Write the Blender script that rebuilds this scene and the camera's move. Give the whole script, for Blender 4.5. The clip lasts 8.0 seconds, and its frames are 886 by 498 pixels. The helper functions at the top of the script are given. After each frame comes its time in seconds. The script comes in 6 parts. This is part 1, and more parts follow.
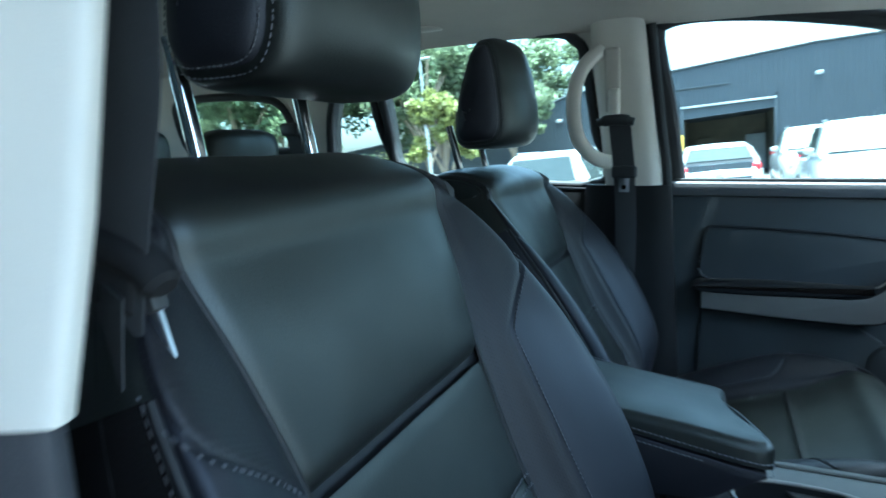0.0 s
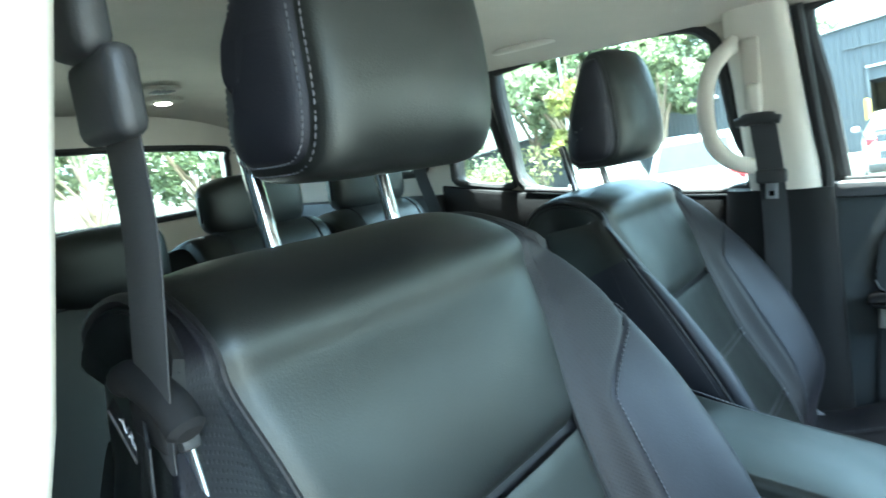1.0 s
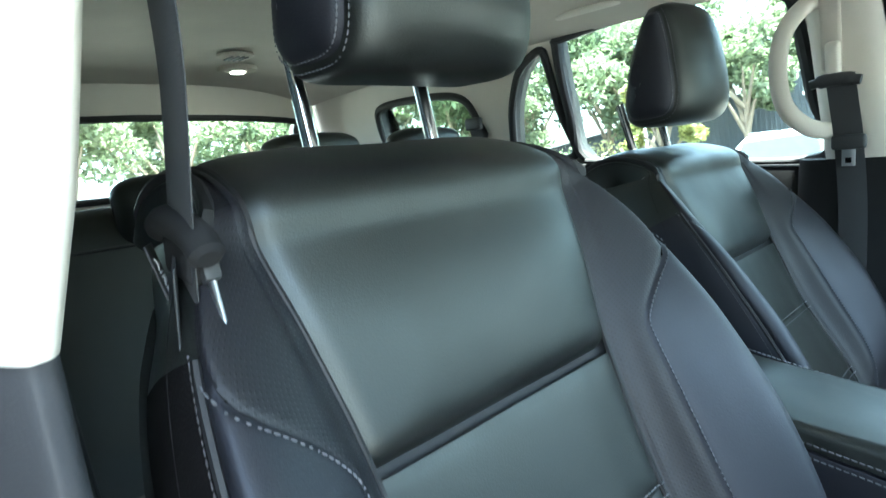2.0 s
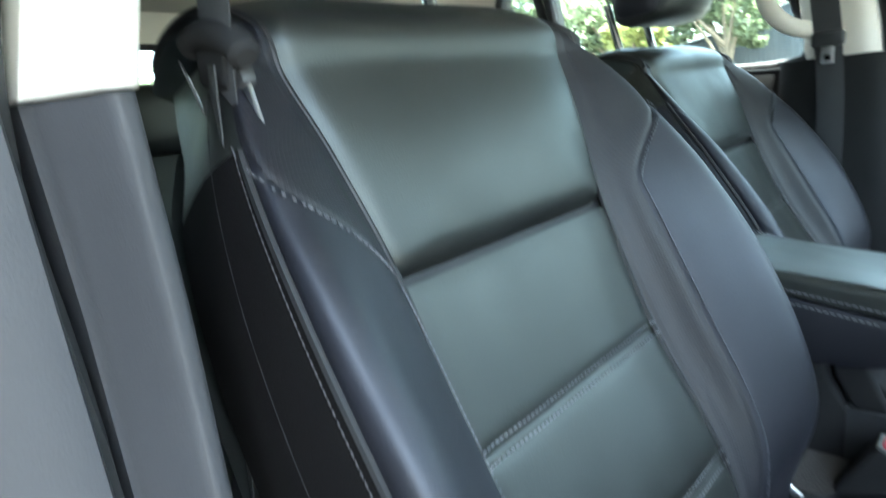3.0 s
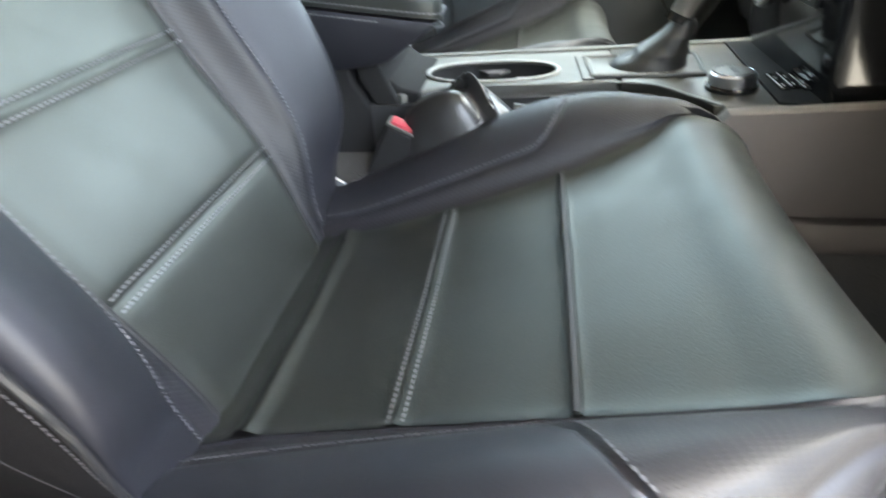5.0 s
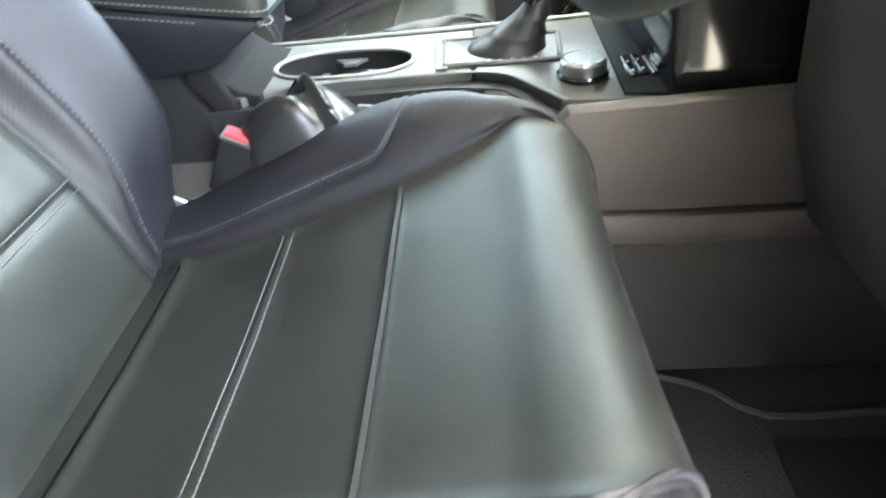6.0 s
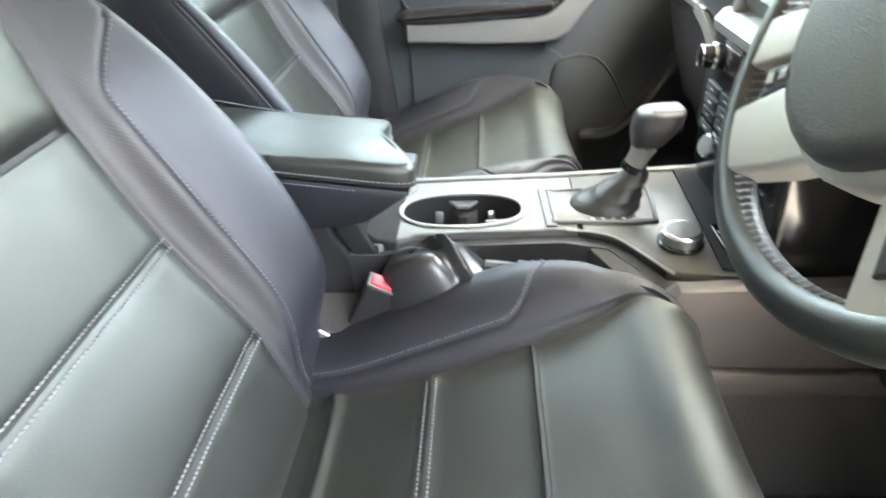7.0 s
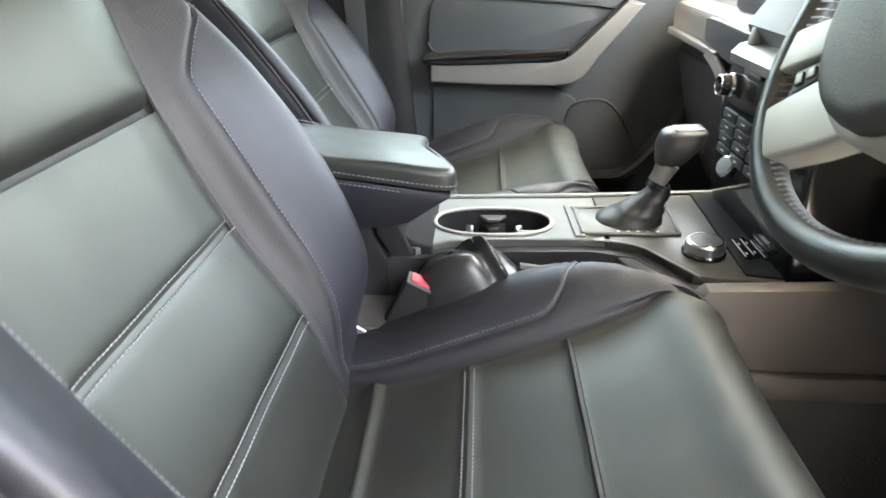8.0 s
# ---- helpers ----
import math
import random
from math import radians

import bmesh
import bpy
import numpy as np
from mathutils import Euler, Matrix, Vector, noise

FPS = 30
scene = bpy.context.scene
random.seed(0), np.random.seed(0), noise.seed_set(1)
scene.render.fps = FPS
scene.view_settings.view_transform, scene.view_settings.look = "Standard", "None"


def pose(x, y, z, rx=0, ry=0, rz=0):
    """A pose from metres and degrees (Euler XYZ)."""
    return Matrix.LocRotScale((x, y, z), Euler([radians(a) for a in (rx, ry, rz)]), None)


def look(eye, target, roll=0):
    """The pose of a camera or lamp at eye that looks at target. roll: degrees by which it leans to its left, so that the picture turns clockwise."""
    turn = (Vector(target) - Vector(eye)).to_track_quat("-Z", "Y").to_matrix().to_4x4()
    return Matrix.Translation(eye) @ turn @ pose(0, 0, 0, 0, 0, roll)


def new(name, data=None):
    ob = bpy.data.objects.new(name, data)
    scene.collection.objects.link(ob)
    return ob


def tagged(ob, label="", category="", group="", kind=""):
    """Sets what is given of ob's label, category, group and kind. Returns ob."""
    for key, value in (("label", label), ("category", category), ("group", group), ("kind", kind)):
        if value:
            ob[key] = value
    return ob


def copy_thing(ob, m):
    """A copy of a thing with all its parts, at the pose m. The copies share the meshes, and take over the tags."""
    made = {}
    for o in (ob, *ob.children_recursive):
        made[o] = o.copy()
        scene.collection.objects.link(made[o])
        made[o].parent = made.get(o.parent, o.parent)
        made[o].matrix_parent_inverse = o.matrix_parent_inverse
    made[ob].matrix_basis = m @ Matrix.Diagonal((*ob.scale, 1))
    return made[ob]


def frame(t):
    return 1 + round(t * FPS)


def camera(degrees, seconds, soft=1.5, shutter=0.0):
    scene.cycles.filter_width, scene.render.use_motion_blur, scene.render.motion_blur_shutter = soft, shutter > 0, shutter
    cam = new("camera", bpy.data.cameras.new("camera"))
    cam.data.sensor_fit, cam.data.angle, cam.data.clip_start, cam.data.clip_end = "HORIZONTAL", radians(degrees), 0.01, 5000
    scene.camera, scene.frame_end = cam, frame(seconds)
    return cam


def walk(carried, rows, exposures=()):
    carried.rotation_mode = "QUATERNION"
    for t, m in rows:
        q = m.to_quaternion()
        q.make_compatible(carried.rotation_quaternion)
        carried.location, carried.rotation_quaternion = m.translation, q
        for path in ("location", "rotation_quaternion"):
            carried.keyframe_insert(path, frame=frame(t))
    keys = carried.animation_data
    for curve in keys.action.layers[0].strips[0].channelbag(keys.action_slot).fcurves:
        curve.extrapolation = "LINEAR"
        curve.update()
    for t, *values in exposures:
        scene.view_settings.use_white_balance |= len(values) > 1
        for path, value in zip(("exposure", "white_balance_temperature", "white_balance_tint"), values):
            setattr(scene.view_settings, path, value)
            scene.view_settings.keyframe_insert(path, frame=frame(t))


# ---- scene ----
cam = camera(74.13, 8.0, shutter=0.6)
# seconds, eye, target, roll
PATH = [
    (0, (0.39, -0.743, 1.413), (-0.474, 1.04, 1.14), -5.7),
    (0.5, (0.421, -0.682, 1.436), (-0.675, 0.973, 1.189), -9.0),
    (1, (0.431, -0.679, 1.464), (-0.852, 0.84, 1.247), -10.3),
    (1.2, (0.42, -0.674, 1.445), (-0.915, 0.802, 1.25), -10.0),
    (2.5, (0.473, -0.698, 1.362), (-0.999, 0.634, 1.122), -8.7),
    (3, (0.461, -0.734, 1.313), (-0.946, 0.637, 0.938), -10.2),
    (3.5, (0.458, -0.743, 1.273), (-0.683, 0.798, 0.704), -10.4),
    (4, (0.504, -0.752, 1.245), (-0.279, 0.928, 0.496), -10.5),
    (4.5, (0.526, -0.76, 1.22), (-0.026, 0.933, 0.309), -9.8),
    (5, (0.551, -0.751, 1.177), (0.162, 0.913, 0.137), -9.8),
    (5.2, (0.571, -0.742, 1.173), (0.232, 0.896, 0.078), -9.9),
    (6.3, (0.666, -0.653, 1.232), (0.446, 0.916, 0.011), -12.6),
    (6.5, (0.629, -0.646, 1.299), (0.419, 0.916, 0.067), -12.8),
    (7, (0.546, -0.684, 1.371), (0.301, 0.972, 0.277), -9.2),
    (7.5, (0.518, -0.706, 1.364), (0.233, 1.005, 0.368), -7.9),
    (8, (0.488, -0.758, 1.334), (0.284, 1.004, 0.41), -6.4),
]
# the car stands nose-down on the sloping yard
CAR_TILT = Matrix.Translation((0.3, 0, 0.6)) @ Matrix.Rotation(radians(4.6), 4, "Y") @ Matrix.Translation((-0.3, 0, -0.6))
walk(cam, [(t, look(eye, target, roll)) for t, eye, target, roll in PATH], [(0.0, 3.95, 4850, -13), (0.5, 5.05, 5200, -14), (1.0, 5.3, 5600, -13), (2.5, 5.15, 5850, -9), (3.5, 5.68, 6500, -6), (4.5, 6.1, 7350, 0), (5.0, 6.1, 7250, 1), (6.5, 7.0, 7400, 3), (8.0, 6.3, 7800, 7)])

# ---- world, sun and sky ----
world = bpy.data.worlds.new("sky")
scene.world = world
world.use_nodes = True
wn = world.node_tree.nodes
sky = wn.new("ShaderNodeTexSky")
sky.sky_type = "NISHITA"
sky.sun_disc = False
SUN_EL, SUN_AZ = radians(82), radians(4)      # azimuth from +x (car's front) towards +y (passenger side)
sky.sun_elevation = SUN_EL
sky.sun_rotation = radians(90) - SUN_AZ
sky.air_density, sky.dust_density, sky.ozone_density = 0.8, 7.0, 0.5
wn["Background"].inputs["Strength"].default_value = 0.15
world.node_tree.links.new(sky.outputs[0], wn["Background"].inputs["Color"])
sun = new("sun", bpy.data.lights.new("sun", "SUN"))
sun.data.energy = 3.0
sun.data.angle = radians(2.0)
sun.data.color = (1.0, 0.96, 0.91)
sun_dir = Vector((math.cos(SUN_EL) * math.cos(SUN_AZ), math.cos(SUN_EL) * math.sin(SUN_AZ), math.sin(SUN_EL)))
sun.matrix_world = look(sun_dir * 30, (0, 0, 0))

# ---- materials ----


def material(name, color, rough=0.5, metal=0.0, grain=0.0, grain_size=0.002, mottle=0.15, mottle_size=0.15, wear=0.0, coat=0.0, spec=0.5, sheen=(1, 1, 1)):
    """A surface with two scales of variation: fine grain in the relief, broad mottling in colour and roughness."""
    m = bpy.data.materials.new(name)
    m.use_nodes = True
    nt = m.node_tree
    b = nt.nodes["Principled BSDF"]
    b.inputs["Metallic"].default_value = metal
    b.inputs["Coat Weight"].default_value = coat
    b.inputs["Specular IOR Level"].default_value = spec
    b.inputs["Specular Tint"].default_value = (*sheen, 1)
    co = nt.nodes.new("ShaderNodeTexCoord")
    big = nt.nodes.new("ShaderNodeTexNoise")
    big.inputs["Scale"].default_value = 1 / mottle_size
    big.inputs["Detail"].default_value = 5
    nt.links.new(co.outputs["Object"], big.inputs["Vector"])
    ramp = nt.nodes.new("ShaderNodeMapRange")
    ramp.inputs["From Min"].default_value, ramp.inputs["From Max"].default_value = 0.3, 0.7
    ramp.inputs["To Min"].default_value, ramp.inputs["To Max"].default_value = 1 - mottle, 1 + mottle
    nt.links.new(big.outputs["Fac"], ramp.inputs["Value"])
    mul = nt.nodes.new("ShaderNodeVectorMath")
    mul.operation = "SCALE"
    mul.inputs[0].default_value = color
    nt.links.new(ramp.outputs[0], mul.inputs["Scale"])
    nt.links.new(mul.outputs[0], b.inputs["Base Color"])
    rr = nt.nodes.new("ShaderNodeMapRange")
    rr.inputs["From Min"].default_value, rr.inputs["From Max"].default_value = 0.3, 0.7
    rr.inputs["To Min"].default_value, rr.inputs["To Max"].default_value = max(0.02, rough * 0.95 - wear), min(1, rough * 1.05 + wear)
    nt.links.new(big.outputs["Fac"], rr.inputs["Value"])
    nt.links.new(rr.outputs[0], b.inputs["Roughness"])
    if grain:
        fine = nt.nodes.new("ShaderNodeTexNoise")
        fine.inputs["Scale"].default_value = 1 / grain_size
        fine.inputs["Detail"].default_value = 3
        nt.links.new(co.outputs["Object"], fine.inputs["Vector"])
        bump = nt.nodes.new("ShaderNodeBump")
        bump.inputs["Strength"].default_value = grain
        bump.inputs["Distance"].default_value = grain_size * 0.5
        nt.links.new(fine.outputs["Fac"], bump.inputs["Height"])
        nt.links.new(bump.outputs[0], b.inputs["Normal"])
    return m


def perforated(name, color, rough, pitch=0.0038, hole=0.18):
    """Leather with rows of small punched holes, laid out along the panel."""
    m = material(name, color, rough, grain=0.2, grain_size=0.0016)
    nt = m.node_tree
    b = nt.nodes["Principled BSDF"]
    uv = nt.nodes.new("ShaderNodeUVMap")
    sc = nt.nodes.new("ShaderNodeVectorMath")
    sc.operation = "SCALE"
    sc.inputs["Scale"].default_value = 1 / pitch
    nt.links.new(uv.outputs[0], sc.inputs[0])
    rot = nt.nodes.new("ShaderNodeVectorRotate")
    rot.inputs["Angle"].default_value = radians(45)
    nt.links.new(sc.outputs[0], rot.inputs["Vector"])
    fr = nt.nodes.new("ShaderNodeVectorMath")
    fr.operation = "FRACTION"
    nt.links.new(rot.outputs[0], fr.inputs[0])
    sub = nt.nodes.new("ShaderNodeVectorMath")
    sub.operation = "DISTANCE"
    sub.inputs[1].default_value = (0.5, 0.5, 0)
    nt.links.new(fr.outputs[0], sub.inputs[0])
    st = nt.nodes.new("ShaderNodeMapRange")
    st.inputs["From Min"].default_value, st.inputs["From Max"].default_value = hole, hole + 0.1
    nt.links.new(sub.outputs["Value"], st.inputs["Value"])
    bump = nt.nodes.new("ShaderNodeBump")
    bump.inputs["Strength"].default_value = 0.35
    bump.inputs["Distance"].default_value = 0.0006
    nt.links.new(st.outputs[0], bump.inputs["Height"])
    nt.links.new(bump.outputs[0], b.inputs["Normal"])
    mix = nt.nodes.new("ShaderNodeMix")
    mix.data_type = "RGBA"
    mix.inputs["A"].default_value = (0.007, 0.007, 0.008, 1)
    old = b.inputs["Base Color"].links[0].from_socket
    nt.links.new(st.outputs[0], mix.inputs["Factor"])
    nt.links.new(old, mix.inputs["B"])
    nt.links.new(mix.outputs["Result"], b.inputs["Base Color"])
    return m


def glass(name, tint, gloss=0.08):
    m = bpy.data.materials.new(name)
    m.use_nodes = True
    nt = m.node_tree
    nt.nodes.remove(nt.nodes["Principled BSDF"])
    tr = nt.nodes.new("ShaderNodeBsdfTransparent")
    tr.inputs["Color"].default_value = (*tint, 1)
    gl = nt.nodes.new("ShaderNodeBsdfGlossy")
    gl.inputs["Roughness"].default_value = 0.02
    fz = nt.nodes.new("ShaderNodeFresnel")
    fz.inputs["IOR"].default_value = 1.3
    mx = nt.nodes.new("ShaderNodeMixShader")
    nt.links.new(fz.outputs[0], mx.inputs[0])
    nt.links.new(tr.outputs[0], mx.inputs[1])
    nt.links.new(gl.outputs[0], mx.inputs[2])
    nt.links.new(mx.outputs[0], nt.nodes["Material Output"].inputs["Surface"])
    return m


def glow(name, color, strength):
    m = bpy.data.materials.new(name)
    m.use_nodes = True
    b = m.node_tree.nodes["Principled BSDF"]
    b.inputs["Base Color"].default_value = (*color, 1)
    b.inputs["Emission Color"].default_value = (*color, 1)
    b.inputs["Emission Strength"].default_value = strength
    return m


# greenish specular tint colours in the reflection of cabin and trees
LEATHER = material("black_leather", (0.0080, 0.0085, 0.0081), 0.46, grain=0.25, grain_size=0.0016, mottle=0.18, mottle_size=0.05, wear=0.015, spec=0.72, sheen=(0.93, 1.0, 0.97))
GLOSS_LEATHER = material("creased_glossy_leather", (0.014, 0.014, 0.015), 0.33, grain=0.3, grain_size=0.0014, mottle=0.2, mottle_size=0.03, wear=0.06, spec=0.6)
BOOT_LEATHER = material("soft_creased_leather", (0.020, 0.020, 0.020), 0.46, grain=0.3, grain_size=0.0014, mottle=0.2, mottle_size=0.03, wear=0.05)
GATE_METAL = material("brushed_dark_metal", (0.085, 0.081, 0.072), 0.40, metal=0.6, grain=0.15, grain_size=0.0008, mottle=0.1, mottle_size=0.02)
# lighter copy of the satin silver, with sunlight on the spokes in its colour
WHEEL_SILVER = material("sunlit_silver_paint", (0.42, 0.42, 0.39), 0.45, metal=0.25, grain=0.05, grain_size=0.0006, mottle=0.05)
HUB = material("grained_hub_plastic", (0.060, 0.064, 0.064), 0.5, grain=0.5, grain_size=0.0016)
KNOB = material("worn_smooth_knob", (0.030, 0.030, 0.031), 0.45, grain=0.1, grain_size=0.0012)
# blue in the next two leathers paints the sky's reflection on strips and bolsters
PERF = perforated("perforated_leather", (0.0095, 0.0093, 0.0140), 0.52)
SIDE_LEATHER = material("sky_tinted_leather", (0.0085, 0.0087, 0.0125), 0.52, grain=0.25, grain_size=0.0016, mottle=0.18, mottle_size=0.05, wear=0.015, spec=0.62, sheen=(0.87, 0.90, 1.0))
# shaded copy of the seat leather: the side's shade is put into the colour
SIDE_SHADED = material("shaded_side_leather", (0.0065, 0.006, 0.0065), 0.8, grain=0.3, grain_size=0.0016, spec=0.08)
THREAD = material("grey_thread", (0.17, 0.175, 0.19), 0.75)
DIM_THREAD = material("dark_grey_thread", (0.090, 0.092, 0.106), 0.8)
OUTER_THREAD = material("brown_grey_thread", (0.045, 0.043, 0.046), 0.85)
WELT = material("dark_welt", (0.012, 0.012, 0.014), 0.6)
PLASTIC = material("black_plastic", (0.028, 0.029, 0.031), 0.5, grain=0.3, grain_size=0.0012)
PLASTIC_GREY = material("charcoal_plastic", (0.10, 0.102, 0.108), 0.55, grain=0.35, grain_size=0.0012)
PLASTIC_BROWN = material("brown_black_plastic", (0.062, 0.053, 0.049), 0.6, grain=0.35, grain_size=0.0014)
PAD = material("dull_black_pad", (0.018, 0.018, 0.019), 0.8, grain=0.3, grain_size=0.0014, spec=0.12)
DOOR_PAD = material("charcoal_door_padding", (0.044, 0.050, 0.055), 0.6, grain=0.35, grain_size=0.0014)
DOOR_GREY = material("charcoal_door_plastic", (0.060, 0.068, 0.075), 0.6, grain=0.35, grain_size=0.0014)
PILLAR_GREY = material("grey_pillar_plastic", (0.050, 0.051, 0.057), 0.62, grain=0.35, grain_size=0.0014, spec=0.3)
# lighter, greener and glossier than the seat leather to imitate sun on the rim
RIM_LEATHER = material("sunlit_rim_leather", (0.026, 0.030, 0.028), 0.34, grain=0.3, grain_size=0.0014, mottle=0.2, mottle_size=0.03, wear=0.05, spec=0.6)
BEIGE = material("beige_trim", (0.62, 0.58, 0.51), 0.55, grain=0.25, grain_size=0.0012, mottle=0.04)
LINING = material("roof_lining_fabric", (0.50, 0.46, 0.40), 0.9, grain=0.5, grain_size=0.0015, mottle=0.06)
SILVER = material("satin_silver_paint", (0.245, 0.236, 0.222), 0.42, metal=0.5, grain=0.05, grain_size=0.0006, mottle=0.05)
CONSOLE_SILVER = material("dull_silver_paint", (0.125, 0.127, 0.122), 0.52, metal=0.45, spec=0.3, grain=0.05, grain_size=0.0006, mottle=0.06)
CHROME = material("chrome", (0.80, 0.80, 0.80), 0.08, metal=1.0, mottle=0.04)
STEEL = material("pressed_steel", (0.55, 0.56, 0.58), 0.3, metal=1.0)
PIANO = material("gloss_black", (0.012, 0.012, 0.012), 0.10, mottle=0.05)
JAMB = material("pale_body_paint", (0.76, 0.77, 0.78), 0.3, coat=0.4, mottle=0.03)
RUBBER = material("black_rubber", (0.016, 0.016, 0.017), 0.7)
WEB = material("belt_webbing", (0.034, 0.035, 0.038), 0.75, grain=0.8, grain_size=0.0012)
CARPET = material("black_carpet", (0.050, 0.048, 0.047), 0.95, grain=1.0, grain_size=0.003)
MAT_EDGE = material("mat_binding", (0.06, 0.06, 0.062), 0.9, grain=0.6, grain_size=0.002)
RED = material("red_plastic", (0.48, 0.06, 0.085), 0.4)
WHITE_INK = material("white_print", (0.6, 0.6, 0.6), 0.6)
GLASS = glass("window_glass", (0.74, 0.79, 0.76))
TINT = glass("tinted_glass", (0.72, 0.79, 0.73))
LAMP_ON = glow("lamp_lit", (1.0, 0.95, 0.85), 4.0)

# ---- mesh tools ----


def part(name, bm, mat, parent=None, label="", angle=35):
    me = bpy.data.meshes.new(name)
    bmesh.ops.recalc_face_normals(bm, faces=bm.faces[:]) if len(bm.faces) < 20000 else None
    bm.to_mesh(me)
    bm.free()
    me.materials.append(mat)
    me.polygons.foreach_set("use_smooth", [True] * len(me.polygons))
    me.set_sharp_from_angle(angle=radians(angle))
    ob = new(name, me)
    if parent:
        ob.parent = parent
    if label:
        ob["label"] = label
    return ob


def thing(name, at, label, category, group="", kind=""):
    ob = new(name)
    ob.location = at
    ob.empty_display_size = 0.05
    return tagged(ob, label, category, group, kind)


def box(sx, sy, sz, at=(0, 0, 0), bevel=0.0, seg=2, rot=None, bm=None):
    out = bm or bmesh.new()
    m = Matrix.Translation(at) @ (rot.to_4x4() if rot else Matrix()) @ Matrix.Diagonal((sx, sy, sz, 1))
    r = bmesh.ops.create_cube(out, size=1, matrix=m)
    if bevel:
        es = list({e for v in r["verts"] for e in v.link_edges})
        bmesh.ops.bevel(out, geom=es, offset=bevel, segments=seg, affect="EDGES", profile=0.5)
    return out


def turn(rx=0, ry=0, rz=0):
    return Euler([radians(a) for a in (rx, ry, rz)]).to_matrix()


def prism(outline, depth, axis="y", at=0.0, bevel=0.0, seg=2, bm=None):
    """A slab from a closed outline of (a, b), thick along an axis: 'y' takes (x, z), 'z' takes (x, y), 'x' takes (y, z)."""
    out = bm or bmesh.new()
    put = {"y": lambda a, b, c: (a, c, b), "z": lambda a, b, c: (a, b, c), "x": lambda a, b, c: (c, a, b)}[axis]
    lo = [out.verts.new(put(a, b, at)) for a, b in outline]
    hi = [out.verts.new(put(a, b, at + depth)) for a, b in outline]
    n = len(outline)
    f = [out.faces.new(lo), out.faces.new(hi[::-1])]
    for i in range(n):
        out.faces.new((lo[i], hi[i], hi[(i + 1) % n], lo[(i + 1) % n]))
    bmesh.ops.recalc_face_normals(out, faces=out.faces[:])
    if bevel:
        es = list({e for q in f for e in q.edges})
        bmesh.ops.bevel(out, geom=es, offset=bevel, segments=seg, affect="EDGES", profile=0.5)
    return out


def smooth_line(points, steps=6, closed=False):
    """A smooth line through the points."""
    p = [Vector(q) for q in points]
    n = len(p)
    out = []
    for i in range(n if closed else n - 1):
        a = p[(i - 1) % n] if closed or i else p[0] * 2 - p[1]
        b, c = p[i], p[(i + 1) % n]
        d = p[(i + 2) % n] if closed or i + 2 < n else p[-1] * 2 - p[-2]
        for k in range(steps):
            t = k / steps
            out.append(0.5 * (2 * b + (c - a) * t + (2 * a - 5 * b + 4 * c - d) * t * t + (3 * b - a - 3 * c + d) * t ** 3))
    if not closed:
        out.append(p[-1])
    return out


def tube(line, radius, sides=8, closed=False, flat=1.0, caps=True, bm=None, up=(0, 0, 1)):
    """A round bar along a line. radius: a number or one for each point; flat squeezes it across."""
    out = bm or bmesh.new()
    n = len(line)
    rings = []
    for i, p in enumerate(line):
        a = line[(i - 1) % n] if closed or i else line[0]
        b = line[(i + 1) % n] if closed or i + 1 < n else line[-1]
        d = (Vector(b) - Vector(a)).normalized()
        s = d.cross(Vector(up))
        s = s.normalized() if s.length > 1e-4 else d.orthogonal().normalized()
        w = s.cross(d).normalized()
        r = radius[i] if isinstance(radius, (list, tuple)) else radius
        rings.append([out.verts.new(Vector(p) + s * r * math.cos(q) + w * r * flat * math.sin(q)) for q in [2 * math.pi * k / sides for k in range(sides)]])
    for i in range(n if closed else n - 1):
        a, b = rings[i], rings[(i + 1) % n]
        for k in range(sides):
            out.faces.new((a[k], a[(k + 1) % sides], b[(k + 1) % sides], b[k]))
    if caps and not closed:
        out.faces.new(rings[0][::-1])
        out.faces.new(rings[-1])
    return out


def spun(profile, at=(0, 0, 0), axis=None, sides=32, bm=None):
    """A turned body: (radius, height) pairs round an axis."""
    out = bm or bmesh.new()
    q = Vector((0, 0, 1)).rotation_difference(Vector(axis)).to_matrix() if axis else Matrix.Identity(3)
    rings = [[out.verts.new(Vector(at) + q @ Vector((r * math.cos(2 * math.pi * k / sides), r * math.sin(2 * math.pi * k / sides), h))) for k in range(sides)] for r, h in profile]
    for a, b in zip(rings, rings[1:]):
        for k in range(sides):
            out.faces.new((a[k], a[(k + 1) % sides], b[(k + 1) % sides], b[k]))
    out.faces.new(rings[0][::-1])
    out.faces.new(rings[-1])
    return out


def ribbon(line, width, thick, across, bm=None):
    """A flat strap along a line; across: the direction of its width, one or one for each point."""
    out = bm or bmesh.new()
    n = len(line)
    rows = []
    for i, p in enumerate(line):
        d = (Vector(line[min(i + 1, n - 1)]) - Vector(line[max(i - 1, 0)])).normalized()
        a = Vector(across[i] if isinstance(across, list) else across).normalized()
        a = (a - d * a.dot(d)).normalized()
        w = d.cross(a)
        rows.append([out.verts.new(Vector(p) + a * x * width / 2 + w * y * thick / 2) for x, y in ((-1, -0.4), (-0.9, -1), (0.9, -1), (1, -0.4), (1, 0.4), (0.9, 1), (-0.9, 1), (-1, 0.4))])
    for a, b in zip(rows, rows[1:]):
        for k in range(8):
            out.faces.new((a[k], a[(k + 1) % 8], b[(k + 1) % 8], b[k]))
    out.faces.new(rows[0][::-1])
    out.faces.new(rows[-1])
    return out


